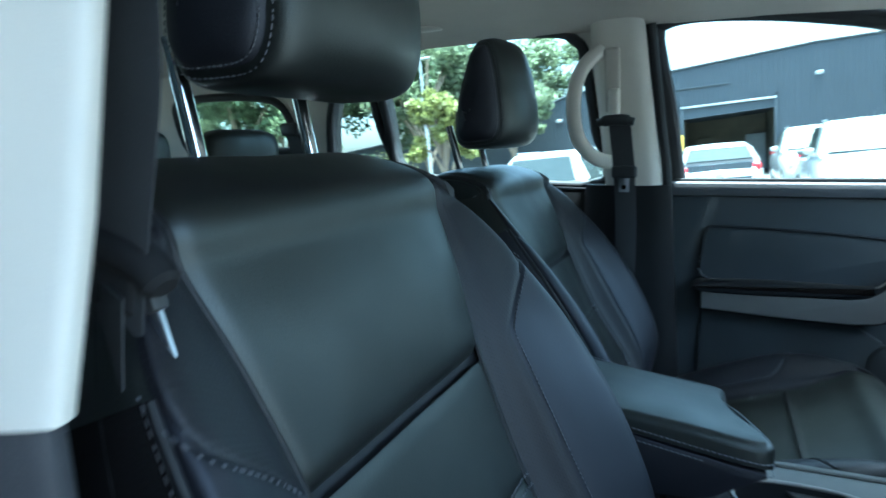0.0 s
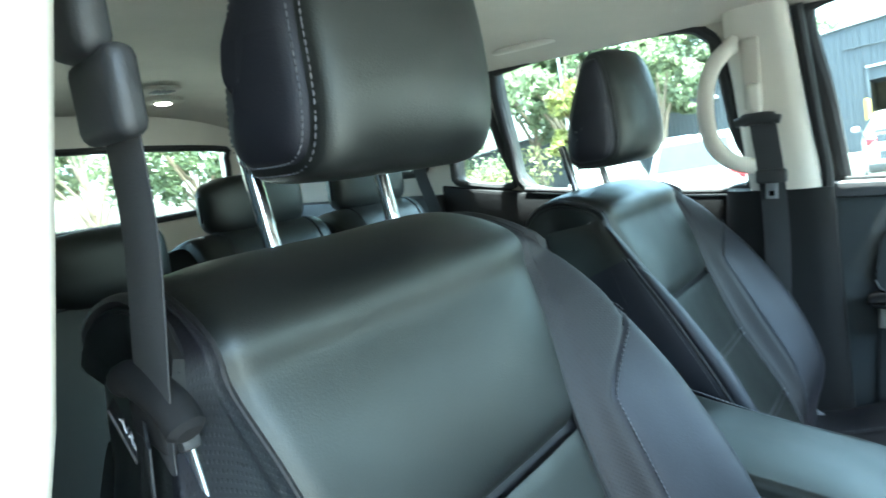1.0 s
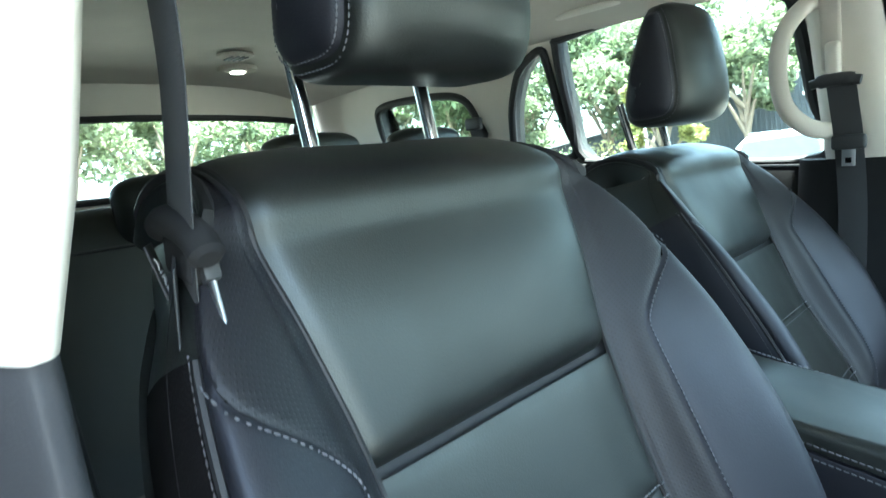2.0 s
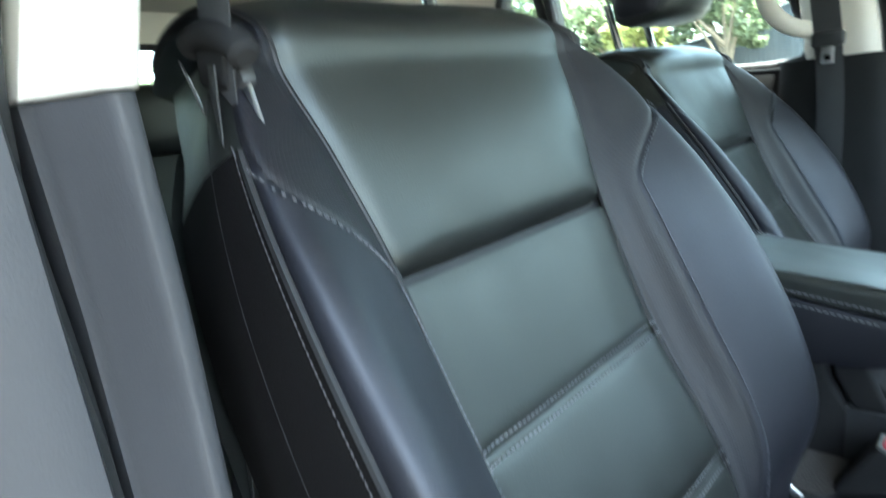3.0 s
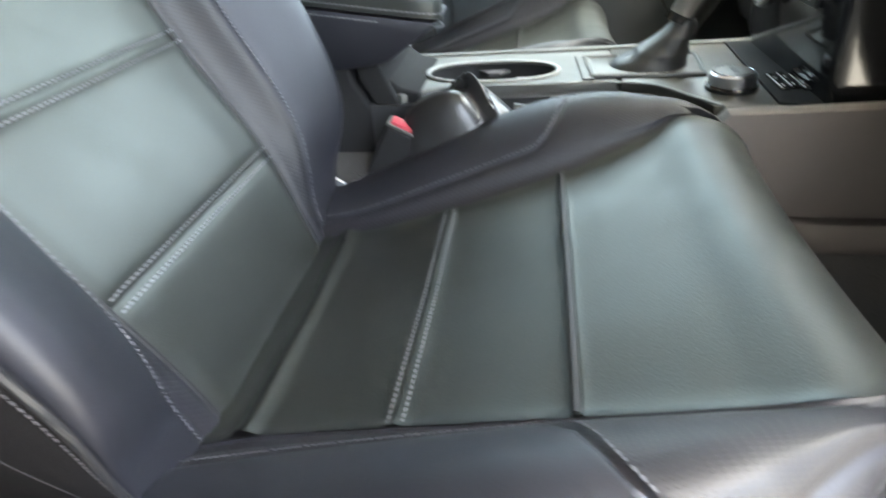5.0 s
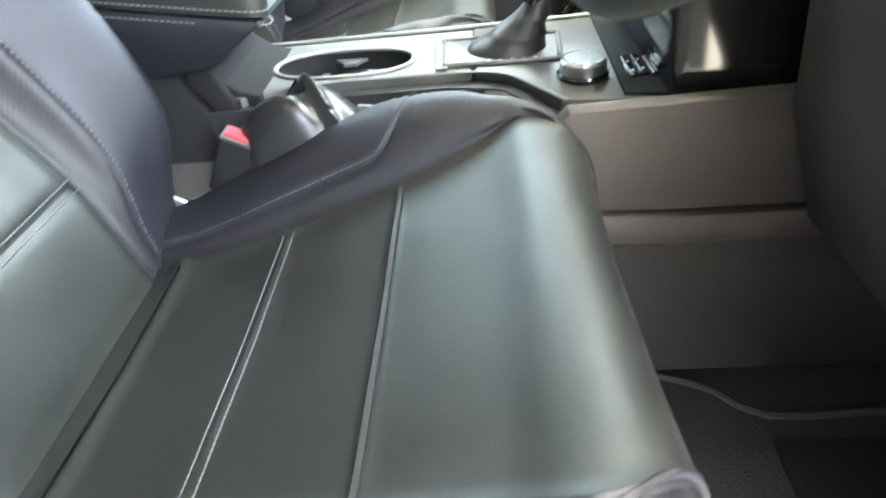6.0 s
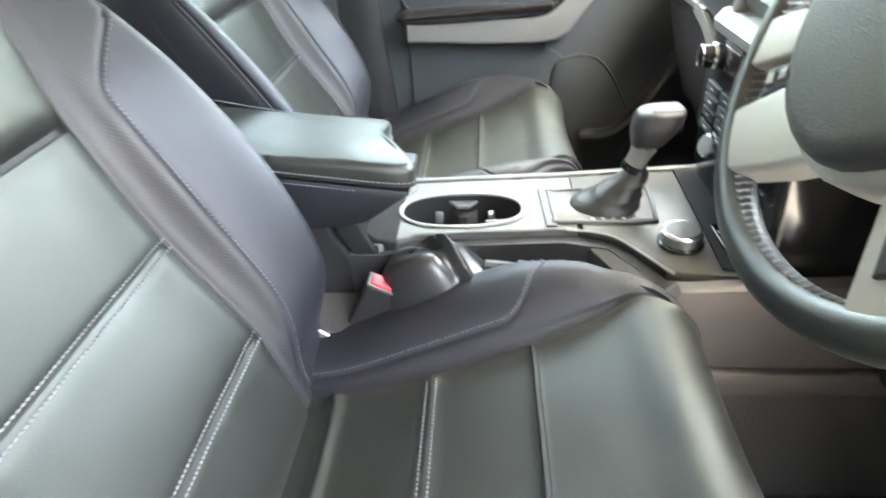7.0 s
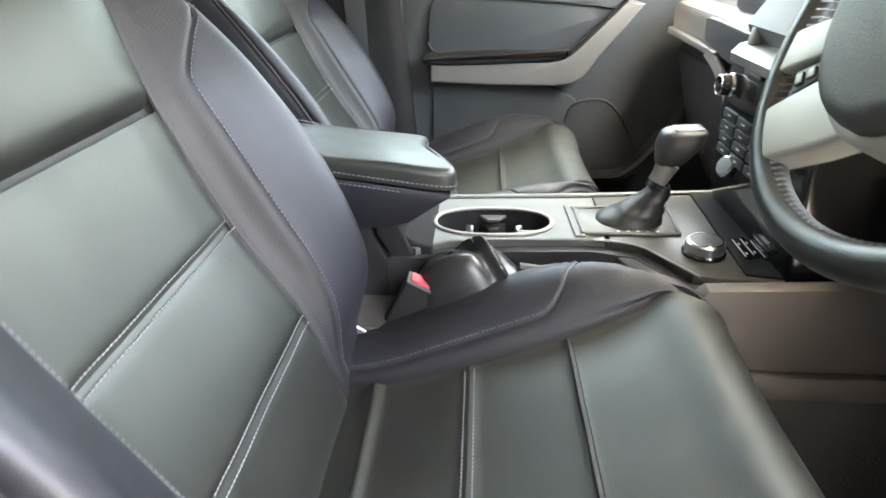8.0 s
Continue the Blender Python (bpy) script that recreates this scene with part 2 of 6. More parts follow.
def spline(table, v):
    """A smooth value at v in 0..1 through equally spaced rows."""
    n = len(table) - 1
    x = min(max(v, 0.0), 1.0) * n
    i = min(int(x), n - 1)
    t = x - i
    a, b, c, d = (np.array(table[min(max(k, 0), n)], float) for k in (i - 1, i, i + 1, i + 2))
    return 0.5 * (2 * b + (c - a) * t + (2 * a - 5 * b + 4 * c - d) * t * t + (3 * b - a - 3 * c + d) * t ** 3)


def patch(surface, ua, ub, va, vb, nu, nv, tuck=(0, 0, 0, 0), width=0.007, puff=0.0, side=1.0, thick=0.0):
    """A sewn panel of a surface(u, v): its edges tuck in (metres at ua, ub, va, vb), its middle swells. ua, ub: numbers or functions of v."""
    fa = ua if callable(ua) else (lambda v: ua)
    fb = ub if callable(ub) else (lambda v: ub)

    def ease(t):
        return t + 0.11 * math.sin(2 * math.pi * t) * -1
    pos = np.zeros((nu + 1, nv + 1, 3))
    for j in range(nv + 1):
        v = va + (vb - va) * ease(j / nv)
        for i in range(nu + 1):
            u = fa(v) + (fb(v) - fa(v)) * ease(i / nu)
            pos[i, j] = surface(u, v)
    gu = np.gradient(pos, axis=0)
    gv = np.gradient(pos, axis=1)
    nor = np.cross(gu, gv)
    nor /= np.maximum(np.linalg.norm(nor, axis=2, keepdims=True), 1e-9)
    nor *= side
    lu = np.concatenate([np.zeros((1, nv + 1)), np.cumsum(np.linalg.norm(np.diff(pos, axis=0), axis=2), axis=0)])
    lv = np.concatenate([np.zeros((nu + 1, 1)), np.cumsum(np.linalg.norm(np.diff(pos, axis=1), axis=2), axis=1)], axis=1)
    off = np.zeros((nu + 1, nv + 1))
    for k, (amount, dist) in enumerate(zip(tuck, (lu, lu[-1:] - lu, lv, lv[:, -1:] - lv))):
        if amount:
            w = width * (1 + amount * 80)
            off -= amount * np.exp(-(dist / w) ** 2)
    if puff:
        s = np.minimum(np.minimum(lu, lu[-1:] - lu), np.minimum(lv, lv[:, -1:] - lv))
        off += puff * (1 - np.exp(-s / 0.03))
    pos = pos + nor * off[..., None]
    bm = bmesh.new()
    layer = bm.loops.layers.uv.new("UVMap")
    vs = [[bm.verts.new(pos[i, j]) for j in range(nv + 1)] for i in range(nu + 1)]
    for i in range(nu):
        for j in range(nv):
            f = bm.faces.new((vs[i][j], vs[i + 1][j], vs[i + 1][j + 1], vs[i][j + 1]))
            for lp, (a, b) in zip(f.loops, ((i, j), (i + 1, j), (i + 1, j + 1), (i, j + 1))):
                lp[layer].uv = (lu[a, b] - lu[-1, b] / 2, lv[a, b])
    return bm


def stitch_row(surface, path, lift=0.0006, length=0.0040, gap=0.0012, size=0.0009, bm=None, shift=0.0):
    """Single stitches along a path of (u, v) on a surface."""
    out = bm or bmesh.new()
    pts = []
    for u, v in path:
        p = Vector(surface(u, v))
        e = 0.004
        n = (Vector(surface(u + e, v)) - p).cross(Vector(surface(u, v + e)) - p)
        pts.append((p, n.normalized()))
    run = 0.0
    for (p, n), (q, m) in zip(pts, pts[1:]):
        d = (q - p).length
        while run < d:
            a = p.lerp(q, run / d)
            b = p.lerp(q, min((run + length) / d, 1.25))
            nn = n.lerp(m, run / d).normalized()
            t = (b - a).normalized()
            s = t.cross(nn)
            a, b = a + s * shift, b + s * shift
            ring = []
            for c, k in ((a, 0.5), (a.lerp(b, 0.5), 1.0), (b, 0.5)):
                ring.append([out.verts.new(c + s * size * x * k + nn * (lift + size * y * k)) for x, y in ((-1, -0.4), (0, 0.9), (1, -0.4))])
            for r0, r1 in zip(ring, ring[1:]):
                for k in range(3):
                    out.faces.new((r0[k], r0[(k + 1) % 3], r1[(k + 1) % 3], r1[k]))
            run += length + gap
        run -= d
    return out


def text_part(words, size, mat, parent, m, name="lettering", depth=0.0003):
    cu = bpy.data.curves.new(name, "FONT")
    cu.body, cu.size, cu.extrude = words, size, depth
    cu.align_x, cu.align_y = "CENTER", "CENTER"
    tmp = new("tmp", cu)
    me = bpy.data.meshes.new_from_object(tmp.evaluated_get(bpy.context.evaluated_depsgraph_get()))
    bpy.data.objects.remove(tmp)
    me.materials.append(mat)
    ob = new(name, me)
    if parent:
        ob.parent = parent
    ob.matrix_local = m
    return ob

# ---- the front seats ----
SEAT_BASE = Vector((0.42, 0.0, 0.60))
# x, z, half width of the middle panel, height of the bolster, half width of the whole
BACK = [(0.2886, 0.8058, 0.1190, 0.0, 0.2055), (0.2586, 0.8931, 0.1237, 0.0105, 0.2214), (0.2250, 0.9760, 0.1326, 0.0675, 0.2433),
        (0.1614, 1.0901, 0.1338, 0.0879, 0.2509), (0.1141, 1.2060, 0.1373, 0.0672, 0.2490), (0.0816, 1.2946, 0.1530, 0.0340, 0.2358),
        (0.0561, 1.3491, 0.1642, 0.0148, 0.2129), (0.0426, 1.3835, 0.1660, 0.0, 0.1918), (-0.0302, 1.4029, 0.1600, 0.0, 0.1800),
        (-0.086, 1.380, 0.166, 0.0, 0.188), (-0.112, 1.300, 0.172, 0.0, 0.200)]
CUSH = [(0.2112, 0.8479, 0.1510, 0.0323, 0.2527), (0.3069, 0.8677, 0.1387, 0.0293, 0.2618), (0.4187, 0.8960, 0.1449, 0.0473, 0.2695),
        (0.5334, 0.9315, 0.1587, 0.0549, 0.2678), (0.6087, 0.9608, 0.1725, 0.0378, 0.2427), (0.6508, 0.9806, 0.1811, 0.0123, 0.2110),
        (0.6925, 0.9653, 0.1620, 0.0, 0.1950), (0.7095, 0.9004, 0.1620, 0.0, 0.2082), (0.6991, 0.8222, 0.1736, 0.0, 0.2268),
        (0.6590, 0.7756, 0.1894, 0.0, 0.2439)]
# shape of the bolster across: share of its width and of its height at three stations
BACK_SECTION = (0.259, 0.505, 0.52, 0.80, 0.80, 1.02)
CUSH_SECTION = (0.165, 0.425, 0.368, 0.808, 0.676, 1.034)


def section(u, p, h, w, deep, k):
    """Across the seat: |u| 0-1 middle panel, 1-2 inner wall, 2-3 bolster, 3-4 outer side."""
    rows = [(0, 0), (0.5 * p, 0.0015), (p, 0.004), (p + k[0] * (w - p), k[1] * h), (p + k[2] * (w - p), k[3] * h),
            (p + k[4] * (w - p), k[5] * h), (w - 0.006, 0.80 * h), (w, -0.15 * deep), (w - 0.014, -deep)]
    y, n = spline(rows, abs(u) / 4)
    return math.copysign(y, u) if u else 0.0, n


def seat_surface(table, sign, deep, shape, dy=0.0):
    def at(u, v):
        x, z, p, h, w = spline(table, v)
        e = 0.004
        a, b = spline(table, max(v - e, 0)), spline(table, min(v + e, 1))
        t = Vector((b[0] - a[0], 0, b[1] - a[1])).normalized()
        nrm = Vector((t.z, 0, -t.x)) * sign
        y, n = section(u, p, max(h, 0), w, deep, shape)
        return np.array((x + nrm.x * n, y + dy, z + nrm.z * n)) - np.array(SEAT_BASE)
    return at


def smoothstep(a, b, x):
    t = min(max((x - a) / (b - a), 0), 1)
    return t * t * (3 - 2 * t)


back_at = seat_surface(BACK, 1, 0.105, BACK_SECTION)
cush_at = seat_surface(CUSH, -1, 0.11, CUSH_SECTION, -0.0097)


def back_seam(v):
    return 1.432 + 1.568 * smoothstep(0.405, 0.5156, v)


def cush_seam(v):
    return 1.623 + 1.55 * smoothstep(0.306, 0.410, v)


def headrest(parent, base):
    """A padded headrest: a middle cover and two side covers, on two bright posts."""
    hw, hh = 0.114, 0.102
    cz = 1.563

    def at(u, v):
        # u: 0..1 across, v: round the cross-section
        s = u * 2 - 1
        k = (1 - abs(s) ** 9) ** 0.40 if abs(s) < 1 else 0.0
        a = 2 * math.pi * v
        c, q = math.cos(a), math.sin(a)
        dz = math.copysign(abs(q) ** 0.55, q)
        wide = 0.060 - 0.020 * dz - 0.006 * dz * dz
        mid = 0.024 + 0.010 * dz - 0.030 * s * s * (0.5 + 0.5 * c)
        dx = math.copysign(abs(c) ** 0.55, c) * wide
        e = 0.02 + 0.98 * k
        return np.array((mid + 0.004 + dx * e - 0.012 * (1 - k), 0.024 + hw * s * (1 - 0.07 * max(dz, 0)), cz + hh * dz * (0.30 + 0.70 * k))) - np.array(base)
    head = part("headrest", patch(at, 0.055, 0.945, 0, 1, 26, 56, tuck=(0.004, 0.004, 0, 0), width=0.006), LEATHER, parent)
    for a, b, t in ((0.0, 0.055, (0, 0.004, 0, 0)), (0.945, 1.0, (0.004, 0, 0, 0))):
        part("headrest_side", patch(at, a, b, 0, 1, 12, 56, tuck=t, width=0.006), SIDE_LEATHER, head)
    bm = bmesh.new()
    for u, sh in ((0.055, 0.0045), (0.055, -0.0045), (0.945, 0.0045), (0.945, -0.0045)):
        stitch_row(at, [(u, v / 60) for v in range(61)], bm=bm, shift=sh, lift=-0.0004)
    part("stitching", bm, DIM_THREAD, head, "grey double stitching")["kind"] = "stuff"
    for y in (-0.0555, 0.0855):
        b = Vector((-0.037, y, 1.392)) - base
        t = Vector((-0.060, y, 1.505)) - base
        post = part("headrest_post", tube([b, t], 0.0072, 14), CHROME, parent, "chrome post")
        part("post_guide", box(0.042, 0.050, 0.018, b + Vector((0, 0, 0.010)), 0.006, 3, turn(0, -12, 0)), PLASTIC, post)
    return head


def front_seat(at, label):
    root = thing("front_seat", at, label, "seat", "front seats")
    B, C = back_at, cush_at
    back = part("backrest", patch(B, -1, 1, 0.3935, 0.93, 26, 64, tuck=(0.004, 0.004, 0.030, 0), width=0.0042, puff=0.012), LEATHER, root)
    for a, b, t, tt, pf in ((0.296, 0.3985, 0.0022, 0.0008, 0.0015), (0.192, 0.296, 0.0022, 0.0022, 0.001), (0.02, 0.192, 0.0, 0.0022, 0.0)):
        part("back_panel", patch(B, -1, 1, a, b, 26, 20, tuck=(0.004, 0.004, t, tt), width=0.0034 if tt > 0.004 else 0.006, puff=pf), LEATHER, back)
    for s in (-1, 1):
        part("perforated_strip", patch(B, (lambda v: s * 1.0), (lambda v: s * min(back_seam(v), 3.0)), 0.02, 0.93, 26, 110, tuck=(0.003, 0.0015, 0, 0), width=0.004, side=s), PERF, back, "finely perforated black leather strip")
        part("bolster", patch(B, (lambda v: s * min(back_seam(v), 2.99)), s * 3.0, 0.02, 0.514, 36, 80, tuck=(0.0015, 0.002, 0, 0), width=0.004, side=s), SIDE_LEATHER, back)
        part("side_panel", patch(B, s * 3.0, s * 4.0, 0.02, 0.51, 10, 40, tuck=(0.002, 0, 0, 0), width=0.005, side=s), SIDE_SHADED, back, "black leather side panel, coloured dark for shade")
        part("shoulder_panel", patch(B, s * 3.0, s * 4.0, 0.51, 0.93, 10, 30, tuck=(0.002, 0, 0, 0), width=0.005, side=s), LEATHER, back)
        part("edge_piping", tube([Vector(B(s * 1.0, 0.03 + 0.89 * k / 60)) - Vector((0.004, 0, 0.0015)) for k in range(61)], 0.0026, 6), WELT, back)
        bm = stitch_row(B, [(s * min(back_seam(0.02 + 0.494 * k / 120), 3.0), 0.02 + 0.494 * k / 120) for k in range(121)], shift=0.0045 * s)
        part("stitching", bm, DIM_THREAD, back, "grey seam stitching")["kind"] = "stuff"
        bm = tube([Vector(B(s * 3.0, 0.06 + 0.448 * k / 40)) for k in range(41)], 0.0026, 6)
        part("welt", bm, WELT, back)
        bm = stitch_row(B, [(s * 3.07, 0.06 + 0.448 * k / 60) for k in range(61)], lift=0.0009, size=0.0006)
        part("stitching", bm, OUTER_THREAD, back, "grey seam stitching")["kind"] = "stuff"
    for v in (0.192, 0.296):
        bm = bmesh.new()
        for sh in (-0.0055, 0.0055):
            stitch_row(B, [(-0.97 + 1.94 * k / 20, v) for k in range(21)], bm=bm, shift=sh, lift=0.0014, size=0.0011)
        part("stitching", bm, THREAD, back, "double row of grey stitches")["kind"] = "stuff"
    part("inner_padding", patch(B, -3.4, 3.4, 0.03, 0.92, 60, 50, puff=-0.012), WELT, back)
    # the back of the backrest
    def rear(u, v):
        x, z, p, h, w = spline(BACK, 0.62 * v)
        d = 0.125 * (1 - 0.25 * v) + 0.03 * (1 - u * u)
        return np.array((x - d - 0.02, u * (w - 0.014), z - 0.05)) - np.array(SEAT_BASE)
    part("rear_cover", patch(rear, -1, 1, 0.02, 1.0, 16, 24), LEATHER, back)
    cush = part("seat_cushion", patch(C, -1, 1, 0.331, 0.97, 28, 60, tuck=(0.0015, 0.0015, 0.0015, 0), width=0.0040, puff=0.0015), LEATHER, root)
    for a, b, t in ((0.222, 0.336, (0.0015, 0.0015, 0.002, 0.003)), (0.111, 0.222, (0.0015, 0.0015, 0.006, 0.002)), (0.0, 0.111, (0.0015, 0.0015, 0, 0.008))):
        part("cushion_panel", patch(C, -1, 1, a, b, 28, 16, tuck=t, width=0.006, puff=0.0012), LEATHER, cush)
    for s in (-1, 1):
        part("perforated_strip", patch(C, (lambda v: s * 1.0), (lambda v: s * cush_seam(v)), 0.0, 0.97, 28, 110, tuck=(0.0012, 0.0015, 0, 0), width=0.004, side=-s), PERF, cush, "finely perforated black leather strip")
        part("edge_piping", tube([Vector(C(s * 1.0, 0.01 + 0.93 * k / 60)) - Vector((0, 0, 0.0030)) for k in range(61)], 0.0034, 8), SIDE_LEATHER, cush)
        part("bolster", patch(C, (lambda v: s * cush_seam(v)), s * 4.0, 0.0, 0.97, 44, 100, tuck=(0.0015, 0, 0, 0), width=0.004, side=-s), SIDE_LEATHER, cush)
        bm = stitch_row(C, [(s * cush_seam(0.375 * k / 60), 0.375 * k / 60) for k in range(61)], shift=0.0045, lift=-0.0006)
        part("stitching", bm, DIM_THREAD, cush, "grey seam stitching")["kind"] = "stuff"
    bm = bmesh.new()
    for sh in (-0.0055, 0.0055):
        stitch_row(C, [(-0.97 + 1.94 * k / 20, 0.222) for k in range(21)], bm=bm, shift=sh, lift=-0.0014, size=0.0011)
    part("stitching", bm, THREAD, cush, "double row of grey stitches")["kind"] = "stuff"
    part("inner_padding", patch(C, -3.4, 3.4, 0.0, 0.96, 60, 50, puff=-0.010, side=-1), WELT, cush)
    # black tube that draws the dark line of the crease
    part("crease_welt", tube([Vector(C(-0.98 + 1.96 * k / 24, 0.3325)) + Vector((-0.0015, 0, 0.0008)) for k in range(25)], 0.0034, 6), WELT, cush)
    # plastic side skirt and rails
    for s in (-1, 1):
        o = [(0.20, 0.74), (0.66, 0.76), (0.69, 0.80), (0.60, 0.83), (0.24, 0.79)]
        bm = prism([(a - SEAT_BASE.x, b - SEAT_BASE.z) for a, b in o], 0.02, "y", s * 0.243 - 0.01, 0.006)
        part("side_skirt", bm, PLASTIC, root)
        part("seat_rail", box(0.46, 0.035, 0.05, (0.0, s * 0.19, 0.025), 0.005), PLASTIC, root)
        part("rail_bracket", box(0.10, 0.03, 0.14, (-0.12, s * 0.19, 0.11), 0.004), PLASTIC, root)
        part("rail_bracket", box(0.10, 0.03, 0.16, (0.15, s * 0.19, 0.12), 0.004), PLASTIC, root)
    part("hinge_bracket", box(0.030, 0.006, 0.030, (0.263 - 0.42, 0.214, 0.886 - 0.60), 0.003, 2, turn(0, 35, 0)), STEEL, root, "bare steel hinge bracket")
    part("cushion_pan", box(0.42, 0.44, 0.05, (0.03, 0, 0.19), 0.01), PLASTIC, root)
    headrest(root, SEAT_BASE)
    return root


driver = front_seat((0.42, -0.3503, 0.60), "black leather driver's seat with grey stitching and raised headrest")
passenger = copy_thing(driver, pose(0.358, 0.405, 0.580))
passenger["label"] = "black leather passenger seat with grey stitching beside the console"
# its backrest leans further back, its headrest is pushed lower
hinge = Vector((-0.16, 0, 0.27))
lean = Matrix.Translation(hinge) @ Matrix.Rotation(radians(-3.6), 4, "Y") @ Matrix.Translation(-hinge)
for ob in passenger.children:
    if ob.name.startswith("backrest"):
        ob.matrix_basis = lean
        for panel in ob.children:
            if panel.name.startswith("side_panel"):
                panel.data = panel.data.copy()
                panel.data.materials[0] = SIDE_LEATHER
                panel["label"] = "smooth black leather side panel"
    elif ob.name.startswith("headrest"):
        ob.matrix_basis = lean @ Matrix.Translation((0, -0.019, -0.006 if "post" in ob.name else -0.012))

# ---- the cabin shell ----
FLOOR_Z = 0.60


def window_frame(outline, y0, lean, mat, parent, size=0.012, name="window_seal"):
    line = smooth_line([(x, y0 - lean * (z - 1.33), z) for x, z in outline], 5, True)
    return part(name, tube([Vector(p) for p in line], size, 8, True), mat, parent)


def side_sheet(outline, holes, y0, lean, thick, mat, name, parent, label=""):
    """A sheet in the x-z plane that leans inward above the sill, with openings cut through."""
    bm = bmesh.new()
    edges = []
    for loop in (outline, *holes):
        vs = [bm.verts.new((x, 0, z)) for x, z in loop]
        edges += [bm.edges.new((vs[i], vs[(i + 1) % len(vs)])) for i in range(len(vs))]
    bmesh.ops.triangle_fill(bm, use_beauty=True, edges=edges)
    r = bmesh.ops.extrude_face_region(bm, geom=bm.faces[:])
    for v in r["geom"]:
        if isinstance(v, bmesh.types.BMVert):
            v.co.y += thick
    for v in bm.verts:
        v.co.y += y0 - lean * max(v.co.z - 1.33, 0)
    return part(name, bm, mat, parent, label)


def rounded(points, steps=4):
    return [(p[0], p[1]) for p in smooth_line([(a, b, 0) for a, b in points], steps, True)]


def plan_plate(outline, holes, z0, z1, mat, name, parent=None, label="", bevel=0.0):
    """A flat plate with openings, seen from above."""
    bm = bmesh.new()
    edges = []
    for loop in (outline, *holes):
        vs = [bm.verts.new((x, y, z0)) for x, y in loop]
        edges += [bm.edges.new((vs[i], vs[(i + 1) % len(vs)])) for i in range(len(vs))]
    bmesh.ops.triangle_fill(bm, use_beauty=True, edges=edges)
    rim = [e for e in bm.edges if e.is_boundary]
    r = bmesh.ops.extrude_face_region(bm, geom=bm.faces[:])
    top = [v for v in r["geom"] if isinstance(v, bmesh.types.BMVert)]
    for v in top:
        v.co.z = z1
    if bevel:
        up = {v for v in top}
        es = [e for e in bm.edges if e.verts[0] in up and e.verts[1] in up and any(f.normal.z < 0.5 and len(f.verts) == 4 and not all(v in up for v in f.verts) for f in e.link_faces)]
        bmesh.ops.bevel(bm, geom=es, offset=bevel, segments=3, affect="EDGES", profile=0.5)
    return part(name, bm, mat, parent, label)


# floor of the cabin
floor = part("floor", box(3.4, 1.44, 0.04, (-0.30, 0, FLOOR_Z - 0.02), 0.0), CARPET)
tagged(floor, "black carpeted cabin floor", "floor", kind="structure")

# roof lining
# front end is drawn out further forward to block sun and sky
def lining_at(u, v):
    y = u * 0.665
    x = -1.75 + 2.72 * v
    z = 1.742 - 0.075 * abs(u) ** 3.2 - 0.05 * max(0, (v - 0.70) / 0.30) ** 2 - 0.03 * max(0, (0.25 - v) / 0.25) ** 2
    return np.array((x, y, z))


bm = patch(lining_at, -1, 1, 0, 1, 40, 40)
r = bmesh.ops.extrude_face_region(bm, geom=bm.faces[:])
for v in r["geom"]:
    if isinstance(v, bmesh.types.BMVert):
        v.co.z += 0.03
roof = part("ceiling", bm, LINING)
tagged(roof, "beige fabric roof lining of the cabin", "ceiling", kind="structure")
# extra width and length shade the passenger door and the seats
roof_skin = part("roof_skin", box(2.81, 1.49, 0.02, (-0.445, 0, 1.80), 0.008), PLASTIC_GREY)
tagged(roof_skin, "painted metal roof panel over the lining", "roof", kind="structure")


FRONT_WIN = [(0.232, 1.330), (0.205, 1.50), (0.178, 1.640), (0.200, 1.672), (0.30, 1.676), (0.48, 1.655), (0.66, 1.610), (0.86, 1.50), (1.04, 1.36), (1.02, 1.325), (0.60, 1.322)]
REAR_WIN = [(0.060, 1.318), (0.048, 1.45), (0.030, 1.610), (0.010, 1.652), (-0.05, 1.676), (-0.30, 1.684), (-0.505, 1.668), (-0.526, 1.655), (-0.530, 1.50), (-0.505, 1.350), (-0.25, 1.326)]
TRI_WIN = [(-0.542, 1.362), (-0.556, 1.48), (-0.566, 1.630), (-0.575, 1.648), (-0.60, 1.645), (-0.66, 1.610), (-0.715, 1.52), (-0.742, 1.42), (-0.745, 1.385), (-0.70, 1.370)]
CARGO_WIN = [(-0.86, 1.425), (-0.865, 1.50), (-0.895, 1.560), (-0.99, 1.585), (-1.20, 1.592), (-1.31, 1.580), (-1.335, 1.53), (-1.33, 1.44), (-1.28, 1.425), (-1.05, 1.42)]


